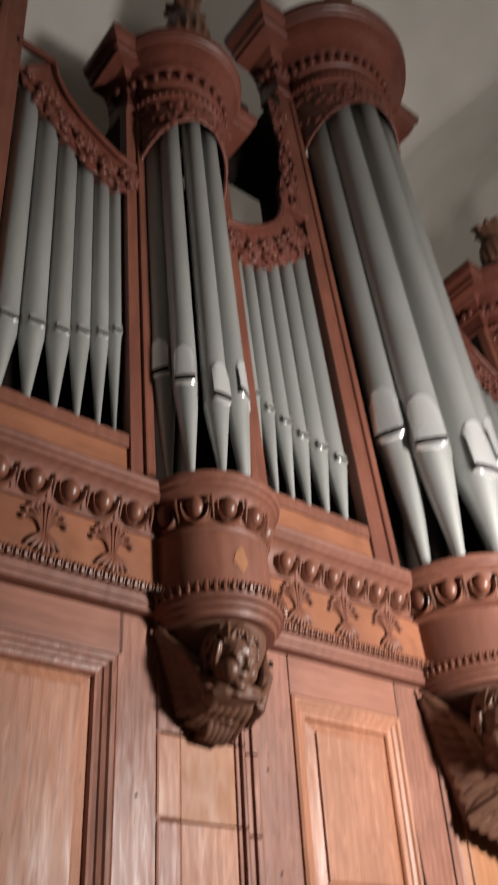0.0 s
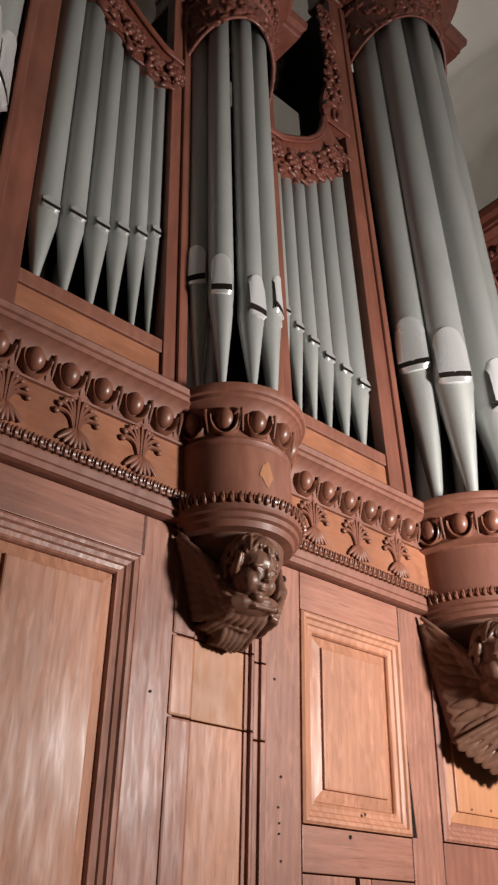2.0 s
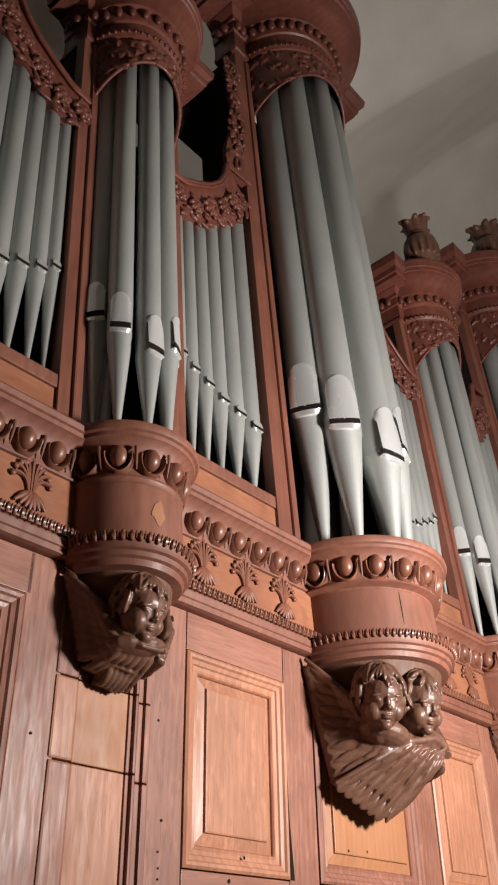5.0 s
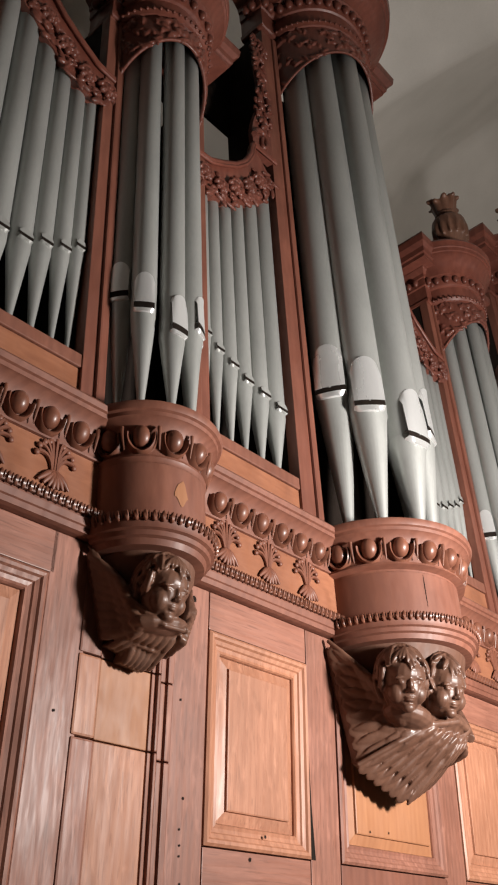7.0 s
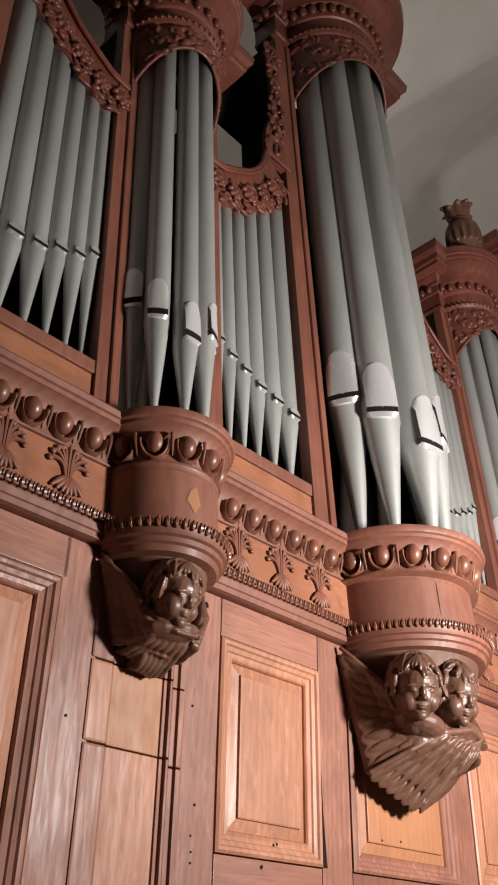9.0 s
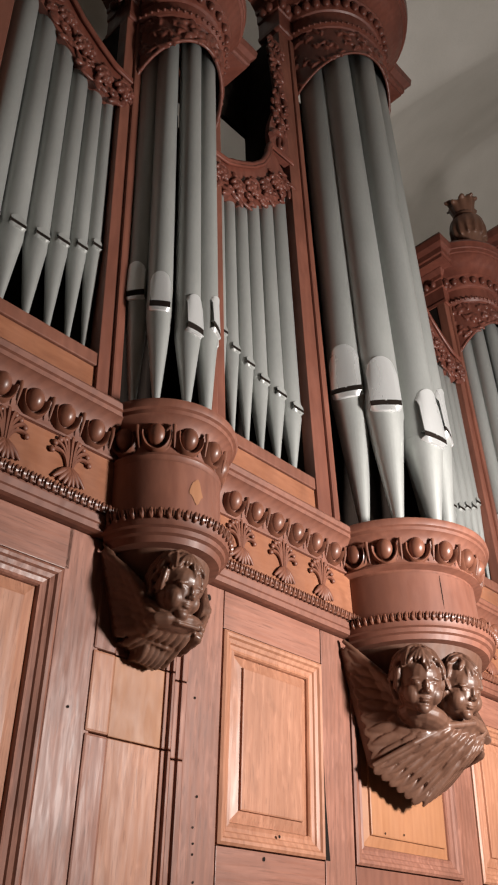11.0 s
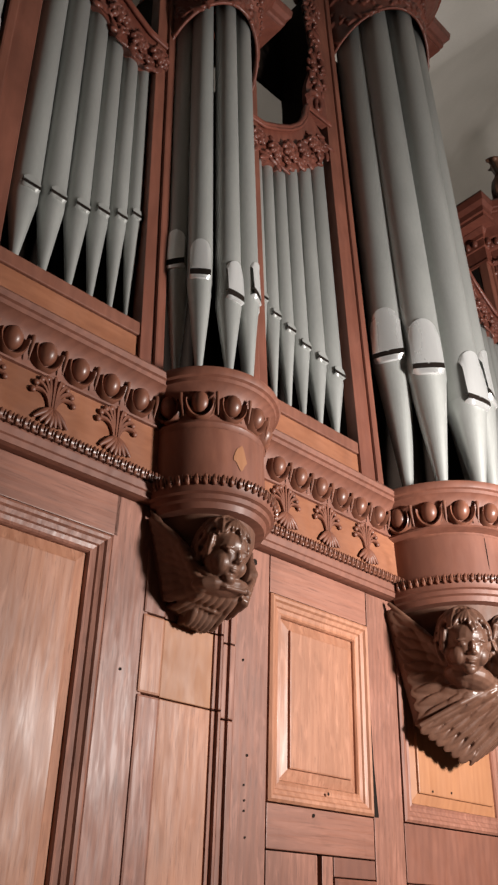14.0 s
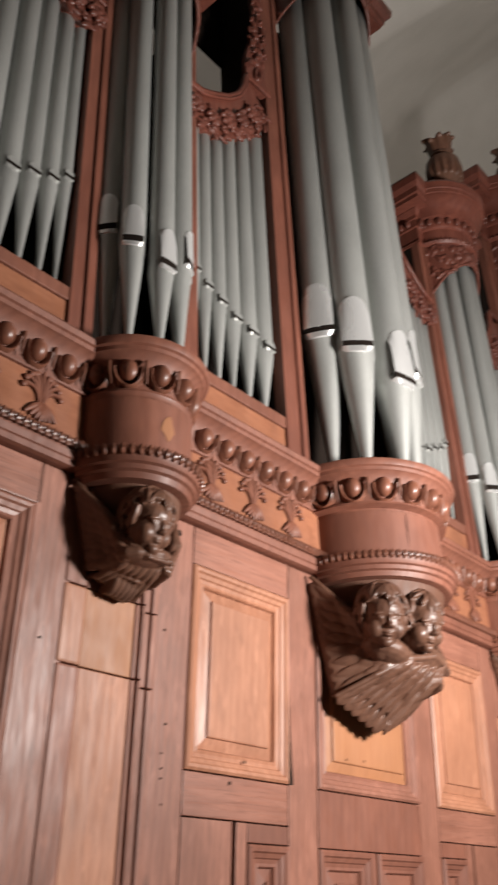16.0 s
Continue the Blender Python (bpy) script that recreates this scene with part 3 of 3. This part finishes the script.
# ---------------------------------------------------------------- rounded corbels under the towers
def corbel(c, kind):
    S = SIZE[kind]
    d, co, r = S["drum"], S["collar"], S["rim"]
    ob = thing("organ_corbel", c, WALL, 0, "half-round reddish wooden tower corbel with carved egg moulding", "corbel", "corbels of the organ towers")
    k = r - 0.10
    half = half_round(bmesh.new(), [(0.02, 4.203), (r - 0.03, 4.203), (r - 0.004, 4.188), (r, 4.168), (r - 0.008, 4.148), (r - 0.022, 4.142), (r - 0.026, 4.124), (r - 0.04, 4.118), (k + 0.03, 4.085), (k, 4.02), (k - 0.005, 3.96), (k + 0.012, 3.952), (k + 0.016, 3.938), (d, 3.925), (d, 3.91)])
    part("rim", half, CASE, ob, smooth=40)
    part("drum", half_round(bmesh.new(), [(d, 3.912), (d, 3.645)]), CASE, ob, "smooth curved wooden drum", smooth=40)
    if kind == "small":
        bm = bmesh.new()
        rows = []
        for i in range(9):
            u = i / 8
            a = radians(-14 + 15 * u)
            lo, hi = 3.76 - 0.035 * math.sin(u * 3.1) + 0.012 * math.sin(u * 9), 3.775 + 0.075 * math.sin(u * 3.14) ** 1.5 + 0.012 * math.sin(u * 11)
            rows.append([((d + 0.0025) * math.sin(a), -(d + 0.0025) * math.cos(a), z) for z in (lo, (lo + hi) / 2, hi)])
        grid_faces(bm, rows)
        part("mend", bm, AMBER, ob, "pale mended spot in the wood", smooth=60)
    else:
        a = radians(-24)
        bm = bmesh.new()
        rows = [[((d + 0.002) * math.sin(a + q * wd), -(d + 0.002) * math.cos(a + q * wd), z) for q in (-1, 1)] for z, wd in ((3.70, 0.001), (3.76, 0.004), (3.84, 0.005), (3.90, 0.002))]
        grid_faces(bm, rows)
        part("crack", bm, DARK, ob, "thin upright crack")
    part("collar", half_round(bmesh.new(), [(d, 3.648), (co, 3.642), (co + 0.010, 3.615), (co + 0.002, 3.60), (co + 0.002, 3.572), (co - 0.014, 3.566), (co - 0.018, 3.545), (co - 0.034, 3.538), (co - 0.044, 3.512), (co - 0.09, 3.505)]), CASE, ob, smooth=40)
    bm = bmesh.new()
    m = int(math.pi * co / 0.036)
    leaf_run(bm, [((co + 0.010) * math.cos(math.pi + math.pi * (i + 0.5) / m), (co + 0.010) * math.sin(math.pi + math.pi * (i + 0.5) / m), 3.620, math.degrees(math.pi * (i + 0.5) / m) - 90) for i in range(m)])
    part("leaf_band", bm, CARVED_RED, ob, smooth=50)
    deep = 0.40 if kind == "small" else 0.66
    prof = [(co - 0.085, 3.51)] + [((co - 0.09) * (1 - (i / 8) ** 1.3) + 0.015, 3.51 - deep * i / 8) for i in range(1, 9)]
    part("bowl", half_round(bmesh.new(), prof, 28), BOWL, ob, smooth=40)
    m = 6 if kind == "small" else 9
    put_eggs(ob, [((k + 0.018) * math.cos(math.pi + math.pi * (i + 0.5) / m), (k + 0.018) * math.sin(math.pi + math.pi * (i + 0.5) / m), 4.040, math.degrees(math.pi * (i + 0.5) / m) - 90) for i in range(m)], 1.0 if kind == "small" else 1.12)
    return ob


for c, kind in TOWERS:
    corbel(c, kind)


# ---------------------------------------------------------------- crowns of the towers
BEAD = part("egg", blob(bmesh.new(), (0, 0, 0), (0.022, 0.022, 0.034), seg=10, rings=7), DEEP, None, smooth=60)
bead_data = BEAD.data
bpy.data.objects.remove(BEAD)


def crown(c, kind):
    S = SIZE[kind]
    z0, k, cap = S["top"], S["crown"] / 0.92, S["cap"]
    body, w = S["ring"] + S["pipe"] + 0.012, S["post"][1]
    ob = thing("tower_crown", c, WALL, z0, "carved half-round crown with a flaring cornice on an organ tower", "crown", "crowns of the organ towers")
    f = cap - body
    prof = [(body, 0.26), (body + 0.03, 0.265), (body + 0.05, 0.29), (body + 0.03, 0.315), (body + 0.012, 0.325), (body + 0.012, 0.45), (body + 0.03, 0.455), (body + 0.04, 0.47), (body + 0.045, 0.555), (body + 0.085, 0.56), (body + 0.09, 0.585),
            (body + f * 0.55, 0.66), (body + f * 0.80, 0.73), (body + f * 0.81, 0.76), (body + f * 0.88, 0.765), (body + f * 0.90, 0.80), (body + f * 0.95, 0.805), (cap - 0.01, 0.84), (cap, 0.87), (cap - 0.012, 0.90), (0.05, 0.905)]
    part("cornice", half_round(bmesh.new(), [(r, z * k) for r, z in prof], 44), MAHOGANY, ob, smooth=40)
    # straight wings of the cornice, returning to the back
    bm = bmesh.new()
    rows = []
    for o, z in ((0.0, 0.26), (0.04, 0.27), (0.05, 0.30), (0.01, 0.32), (0.01, 0.46), (0.05, 0.47), (0.05, 0.555), (0.09, 0.56), (0.10, 0.60), (0.24, 0.645), (0.24, 0.655), (0.62, 0.66), (0.62, 0.70), (0.70, 0.705), (0.72, 0.76), (0.86, 0.80), (0.90, 0.87), (0.86, 0.90)):
        o *= f
        e = w + o * 1.22 - 0.01
        rows.append([(-e, 0.20, z * k), (-e, -o - 0.04, z * k), (e, -o - 0.04, z * k), (e, 0.20, z * k)])
    vs = grid_faces(bm, rows)
    bm.faces.new(vs[-1])
    bm.faces.new(vs[0])
    part("return_cornice", bm, MAHOGANY, ob)
    bm = bmesh.new()
    m = 26 if kind == "small" else 36
    rr = body + 0.05
    for i in range(m):
        a = math.pi + math.pi * (i + 0.5) / m
        blob(bm, (rr * math.cos(a), rr * math.sin(a), 0.29 * k), (0.013, 0.013, 0.016), seg=6, rings=5)
    tagged(part("bead_band", bm, DEEP, ob, smooth=60), kind="stuff")
    m = 13 if kind == "small" else 20
    spots = []
    for i in range(m):
        a = math.pi + math.pi * (i + 0.5) / m
        spots.append(((body + 0.055) * math.cos(a), (body + 0.055) * math.sin(a)))
    for s in (-1, 1):
        spots += [(s * (w - 0.03 - 0.065 * i), -0.075) for i in range(2)] + [(s * (w + 0.03), 0.03 + 0.075 * i) for i in range(2)]
    for x, y in spots:
        e = new("egg", bead_data)
        e.parent = ob
        e.location = (x, y, 0.51 * k)
        e.scale = (k * 1.25, k * 1.25, k * 1.25)
    # pierced leafwork that hides the pipe tops, its lower edge arched
    rng = random.Random(3)
    bm = bmesh.new()
    rs = body + 0.008

    def low(u):
        return 0.075 - 1.30 * abs(u - 0.5) ** 1.7

    rows = []
    for i in range(41):
        u = i / 40
        a = math.pi + math.pi * u
        rows.append([(q * math.cos(a), q * math.sin(a), z * k) for q, z in ((rs - 0.008, 0.27), (rs + 0.006, 0.27), (rs + 0.006, low(u)), (rs - 0.008, low(u)))])
    grid_faces(bm, rows, closed=True)
    for i in range(110):
        u = (i + rng.random()) / 110
        a = math.pi + math.pi * u
        z = low(u) + rng.random() * (0.25 - low(u))
        blob(bm, ((rs + 0.012) * math.cos(a), (rs + 0.012) * math.sin(a), z * k), (rng.uniform(0.012, 0.022), 0.016, rng.uniform(0.028, 0.055)), (0, rng.uniform(-75, 75), math.degrees(a) + 90), 7, 5)
    edge = [((rs + 0.006) * math.cos(math.pi * (1 + i / 40)), (rs + 0.006) * math.sin(math.pi * (1 + i / 40)), low(i / 40) * k) for i in range(41)]
    tube(bm, edge, [0.013] * 41, 6)
    lw = tagged(part("leafwork", bm, DEEP, ob), kind="stuff")
    rm = lw.modifiers.new("carve", "REMESH")
    rm.mode, rm.voxel_size, rm.use_smooth_shade = "VOXEL", 0.007, True
    return ob


for c, kind in TOWERS:
    crown(c, kind)


# ---------------------------------------------------------------- dark finials on the crowns
def finial(c, kind):
    S = SIZE[kind]
    z0 = S["top"] + S["crown"] * 1.01
    q = 1.0 if kind == "small" else 1.35
    bm = bmesh.new()
    lathe(bm, [(0.15 * q, 0), (0.16 * q, 0.04), (0.09 * q, 0.09), (0.08 * q, 0.15), (0.15 * q, 0.30), (0.175 * q, 0.44), (0.17 * q, 0.54), (0.11 * q, 0.59), (0.13 * q, 0.63), (0.05 * q, 0.70)], 18)
    # curling leaves that stand up from the rim of the vase
    for i in range(9):
        a = math.tau * i / 9 + 0.2
        tall = 0.20 + 0.09 * ((i * 5) % 4) / 3
        d = Vector((math.cos(a), math.sin(a), 0))
        pts = [d * (0.05 + 0.08 * u + 0.04 * u ** 3) * q + Vector((0, 0, 0.60 + tall * math.sin(u * 1.9))) for u in (0.0, 0.25, 0.5, 0.75, 1.0)]
        tube(bm, pts, [0.035 * q, 0.045 * q, 0.045 * q, 0.038 * q, 0.02 * q], 8)
    for k in range(14):
        a = math.tau * k / 14
        blob(bm, (0.165 * q * math.cos(a), 0.165 * q * math.sin(a), 0.40), (0.022 * q, 0.022 * q, 0.12), seg=7, rings=5)
    ob = part("finial", bm, CARVED, None, smooth=60)
    rm = ob.modifiers.new("carve", "REMESH")
    rm.mode, rm.voxel_size, rm.use_smooth_shade = "VOXEL", 0.012, True
    ob.location = (c, WALL - S["cap"] * 0.45, z0)
    return tagged(ob, "dark carved wooden vase finial with a leafy top", "finial", "finials of the organ towers")


for c, kind in TOWERS:
    finial(c, kind)


# ---------------------------------------------------------------- carved winged heads under the corbels
def wing(bm, lead, roots, tips, count, rim_width=1.0, layers=((1.0, 0.0), (0.58, 0.011), (0.30, 0.020))):
    """A carved wing: long feathers fan from a root line to a tip line, under shorter coverts and a rounded leading edge."""
    (r0, r1), (t0, t1) = [[Vector(p) for p in q] for q in (roots, tips)]
    for reach, lift in layers:
        n = count if reach == 1.0 else count - 2
        for i in range(n):
            u = (i + 0.5) / n
            root, tip = r0.lerp(r1, u), t0.lerp(t1, u)
            ax = tip - root
            end = root + ax * reach
            across = (t1 - t0) * reach + (r1 - r0) * (1 - reach)
            nrm = ax.cross(across).normalized()
            if nrm.y > 0:
                nrm = -nrm
            side = nrm.cross(ax).normalized()
            wide = max(0.012, across.length / n * 0.62)
            long = (end - root).length
            tilt = (nrm + 0.62 * side).normalized()
            side = tilt.cross(ax).normalized()
            # one long feather
            m = Matrix((side * wide, ax.normalized() * long * 0.53, tilt * 0.019)).transposed().to_4x4()
            m.translation = root + ax.normalized() * long * 0.42 + nrm * lift
            ball_into(bm, m, 10, 10)
            flat = nrm.cross(ax).normalized()
            m = Matrix((flat * wide * 1.02, ax.normalized() * wide * 1.5, nrm * 0.012)).transposed().to_4x4()
            m.translation = end - ax.normalized() * wide * 1.4 + nrm * (lift - 0.004)
            ball_into(bm, m, 10, 8)
    # plate behind the feathers
    n = 8
    rows = [[r0.lerp(r1, i / n).lerp(t0.lerp(t1, i / n), 0.90 * k / n) + Vector((0, 0.008, 0)) for k in range(n + 1)] for i in range(n + 1)]
    rim = rows[0] + [r[-1] for r in rows[1:]] + rows[-1][-2::-1] + [r[0] for r in rows[-2:0:-1]]
    back = Vector((0, 0.06, 0.01))
    grid_faces(bm, rows)
    grid_faces(bm, [[p + back for p in r] for r in rows])
    grid_faces(bm, [rim, [p + back for p in rim]], closed=True)
    lead = [Vector(p) for p in lead]
    k = len(lead) - 1
    tube(bm, lead, [rim_width * (0.012 + 0.014 * (i / k)) for i in range(k + 1)], 9)


def head(bm, at, size, turn, seed):
    """A child's head: skull, cheeks, nose, brow, chin, locks of hair."""
    m = pose(*at, 20, 0, turn) @ Matrix.Scale(size, 4)

    def ball(p, s, r=(0, 0, 0)):
        ball_into(bm, m @ pose(*p, *r) @ Matrix.Diagonal((*s, 1)), 16, 12)

    ball((0, 0.08, 0.10), (0.76, 0.88, 0.92))
    ball((0, -0.16, -0.24), (0.66, 0.72, 0.74))
    ball((0, -0.40, 0.22), (0.56, 0.44, 0.44))
    for s in (-1, 1):
        ball((s * 0.34, -0.50, -0.36), (0.30, 0.32, 0.32))
        ball((s * 0.27, -0.72, 0.00), (0.13, 0.09, 0.07))
        ball((s * 0.29, -0.70, 0.15), (0.22, 0.11, 0.06), (0, s * 12, 0))
        ball((s * 0.08, -0.90, -0.24), (0.07, 0.07, 0.06))
    ball((0, -0.84, -0.04), (0.085, 0.10, 0.20), (-14, 0, 0))
    ball((0, -0.93, -0.20), (0.095, 0.11, 0.085))
    ball((0, -0.82, -0.43), (0.19, 0.08, 0.045))
    ball((0, -0.80, -0.52), (0.15, 0.09, 0.055))
    ball((0, -0.66, -0.76), (0.22, 0.20, 0.17))
    ball((0, 0.02, -0.95), (0.44, 0.46, 0.5))
    rng = random.Random(seed)
    for i in range(260):
        a, e = rng.uniform(-3.1, 3.1), rng.uniform(-0.95, 1.5)
        if abs(a) < 1.05 and e < 0.72 - 0.10 * abs(a) + 0.10 * math.sin(5 * a + seed):
            continue
        out = Vector((math.sin(a) * math.cos(e), -math.cos(a) * math.cos(e), math.sin(e)))
        down = Vector((-math.sin(a) * math.sin(e), math.cos(a) * math.sin(e), math.cos(e)))
        side = out.cross(down)
        along = (down + (0.55 * math.sin(4 * a + 2.5 * e + seed) + rng.uniform(-0.2, 0.2)) * side).normalized()
        lift = rng.uniform(0.95, 1.05)
        mm = Matrix((out.cross(along) * rng.uniform(0.06, 0.09), along * rng.uniform(0.26, 0.42), out * 0.10)).transposed().to_4x4()
        mm.translation = (0.80 * lift * out.x, 0.10 + 0.90 * lift * out.y, 0.10 + 0.95 * lift * out.z)
        ball_into(bm, m @ mm, 8, 6)


def winged_heads(c, kind):
    bm = bmesh.new()
    if kind == "small":
        head(bm, (-0.065, -0.215, -0.190), 0.136, 0, 11)
        blob(bm, (-0.03, -0.17, -0.325), (0.15, 0.10, 0.045), (0, -8, 0), 14, 10)
        wing(bm, [(-0.30, -0.01, -0.01), (-0.25, -0.09, -0.14), (-0.17, -0.18, -0.27), (-0.07, -0.25, -0.345)],
             [(-0.19, -0.15, -0.20), (-0.10, -0.19, -0.36)], [(-0.31, -0.01, -0.02), (-0.20, -0.02, -0.40)], 9, 0.65)
        wing(bm, [(0.30, -0.01, -0.01), (0.24, -0.09, -0.14), (0.15, -0.18, -0.26), (0.05, -0.25, -0.345)],
             [(0.17, -0.15, -0.20), (0.08, -0.19, -0.36)], [(0.31, -0.01, -0.02), (0.16, -0.02, -0.40)], 9, 0.65)
        wing(bm, [(-0.17, -0.18, -0.31), (-0.07, -0.26, -0.355), (0.04, -0.25, -0.345), (0.12, -0.17, -0.29)],
             [(-0.13, -0.17, -0.35), (0.08, -0.17, -0.34)], [(-0.17, -0.02, -0.42), (0.08, -0.02, -0.47)], 8, 0.5, ((1.0, 0.0), (0.5, 0.011)))
        wing(bm, [(-0.10, -0.10, -0.40), (0.0, -0.11, -0.41), (0.05, -0.10, -0.40)],
             [(-0.10, -0.09, -0.40), (0.05, -0.09, -0.40)], [(-0.09, -0.03, -0.475), (0.03, -0.03, -0.485)], 5, 0.5, ((1.0, 0.0),))
        label = "dark carved wooden cherub head with folded wings under a corbel"
    else:
        head(bm, (-0.375, -0.335, -0.245), 0.162, -38, 11)
        head(bm, (-0.095, -0.395, -0.232), 0.160, -18, 12)
        blob(bm, (-0.27, -0.29, -0.41), (0.17, 0.12, 0.07), (0, 10, 0), 14, 10)
        blob(bm, (0.02, -0.30, -0.40), (0.22, 0.13, 0.08), (0, -6, 0), 14, 10)
        wing(bm, [(-0.57, -0.01, -0.01), (-0.51, -0.13, -0.14), (-0.40, -0.25, -0.31), (-0.24, -0.36, -0.44)],
             [(-0.42, -0.22, -0.27), (-0.24, -0.31, -0.50)], [(-0.58, -0.01, -0.02), (-0.43, -0.06, -0.66)], 9)
        wing(bm, [(0.57, -0.01, -0.01), (0.51, -0.13, -0.14), (0.40, -0.25, -0.31), (0.24, -0.36, -0.44)],
             [(0.42, -0.22, -0.27), (0.24, -0.31, -0.50)], [(0.58, -0.01, -0.02), (0.33, -0.06, -0.58)], 10)
        wing(bm, [(-0.47, -0.09, -0.65), (-0.34, -0.26, -0.54), (-0.18, -0.38, -0.44), (0.0, -0.42, -0.40), (0.12, -0.40, -0.41)],
             [(-0.18, -0.36, -0.44), (0.08, -0.38, -0.46)], [(-0.48, -0.08, -0.67), (-0.11, -0.10, -0.80)], 6)
        wing(bm, [(-0.08, -0.12, -0.77), (0.02, -0.28, -0.60), (0.10, -0.37, -0.47), (0.18, -0.38, -0.40)],
             [(0.07, -0.36, -0.47), (0.24, -0.32, -0.43)], [(-0.09, -0.11, -0.81), (0.20, -0.10, -0.68)], 5)
        label = "pair of dark polished carved cherub heads with crossed wings"
    ob = part("cherub_carving", bm, CARVED, None)
    rm = ob.modifiers.new("carve", "REMESH")
    rm.mode, rm.voxel_size, rm.use_smooth_shade = "VOXEL", 0.0045, True
    sm = ob.modifiers.new("worn", "SMOOTH")
    sm.factor, sm.iterations = 0.5, 1
    ob.location = (c, WALL + 0.01, 3.55)
    ob.rotation_euler = (radians(LEAN), 0, 0)
    return tagged(ob, label, "carving", "cherub carvings under the towers")


for c, kind in TOWERS:
    winged_heads(c, kind)


# ---------------------------------------------------------------- scrolled brackets beside the large towers
def scroll_bracket(c, s, z0, z1):
    ob = thing("scroll_bracket", c, WALL, z0, "carved acanthus scroll bracket on the side of a tower", "bracket", "scroll brackets of the large towers")
    h = z1 - z0
    bm = bmesh.new()
    rows = []
    for i in range(21):
        u = i / 20
        wd = 0.10 + 0.06 * math.sin(u * 9.0) * (1 - u) + 0.10 * (1 - u) ** 3
        rows.append([(0, 0.02, u * h), (0, -0.03, u * h), (s * wd, -0.02, u * h), (s * wd, 0.02, u * h)])
    vs = grid_faces(bm, rows, closed=True)
    bm.faces.new(vs[0])
    bm.faces.new(vs[-1])
    part("board", bm, DEEP, ob)
    bm = bmesh.new()
    pts = [(s * (0.11 + (0.10 - 0.012 * k * 0.5) * math.cos(k * 0.5) * (1 - k / 24)), -0.035, 0.16 + 0.12 * math.sin(k * 0.5) * (1 - k / 24)) for k in range(20)]
    tube(bm, pts, [0.024 - 0.0006 * k for k in range(20)], 7)
    part("scroll", bm, DEEP, ob, smooth=60)
    rng = random.Random(21)
    bm = bmesh.new()
    for i in range(90):
        u = rng.uniform(0.2, 1.0)
        blob(bm, (s * rng.uniform(0.0, 0.17 - 0.03 * u), rng.uniform(-0.05, -0.01), u * h), (rng.uniform(0.014, 0.026), 0.02, rng.uniform(0.03, 0.07)), (0, rng.uniform(-70, 70), 0), 7, 5)
    tagged(part("leafwork", bm, DEEP, ob, smooth=60), kind="stuff")
    return ob


for c, kind in TOWERS:
    if kind == "large":
        for s in (-1, 1):
            scroll_bracket(c + s * SIZE[kind]["post"][1], s, 7.30, SIZE[kind]["top"] + 0.1)


# ---------------------------------------------------------------- cracks and nail holes in the lower case
def crack(pts):
    bm = bmesh.new()
    grid_faces(bm, [[(x, y, L(z)) for x, z in pts] for y in (-0.001, 0.02)], closed=True)
    bm.faces.new([bm.verts.new((x, -0.001, L(z))) for x, z in pts])
    part("crack", bm, DARK, lower, "open black crack in the wood")


crack([(3.447, 2.452), (3.487, 2.452), (3.464, 2.70), (3.452, 2.98), (3.447, 2.98)])
holes = random.Random(4)
for x, z, r in [(2.617, 3.50, 0.016), (2.56, 3.02, 0.006), (2.60, 2.62, 0.006), (1.90, 2.85, 0.006), (3.12, 2.52, 0.008), (3.02, 2.42, 0.009), (2.585, 2.50, 0.005), (2.59, 2.44, 0.005), (2.59, 2.40, 0.005), (2.60, 2.30, 0.005), (2.03, 2.98, 0.009), (2.48, 2.93, 0.007), (3.95, 2.62, 0.006), (4.12, 2.63, 0.006)]:
    bm = bmesh.new()
    vs = [bm.verts.new((x + r * math.cos(math.tau * i / 9) * holes.uniform(0.8, 1.1), -0.0035 if x < 3.7 else 0.001, L(z) + r * math.sin(math.tau * i / 9))) for i in range(9)]
    bm.faces.new(vs)
    part("nail_hole", bm, DARK, lower)
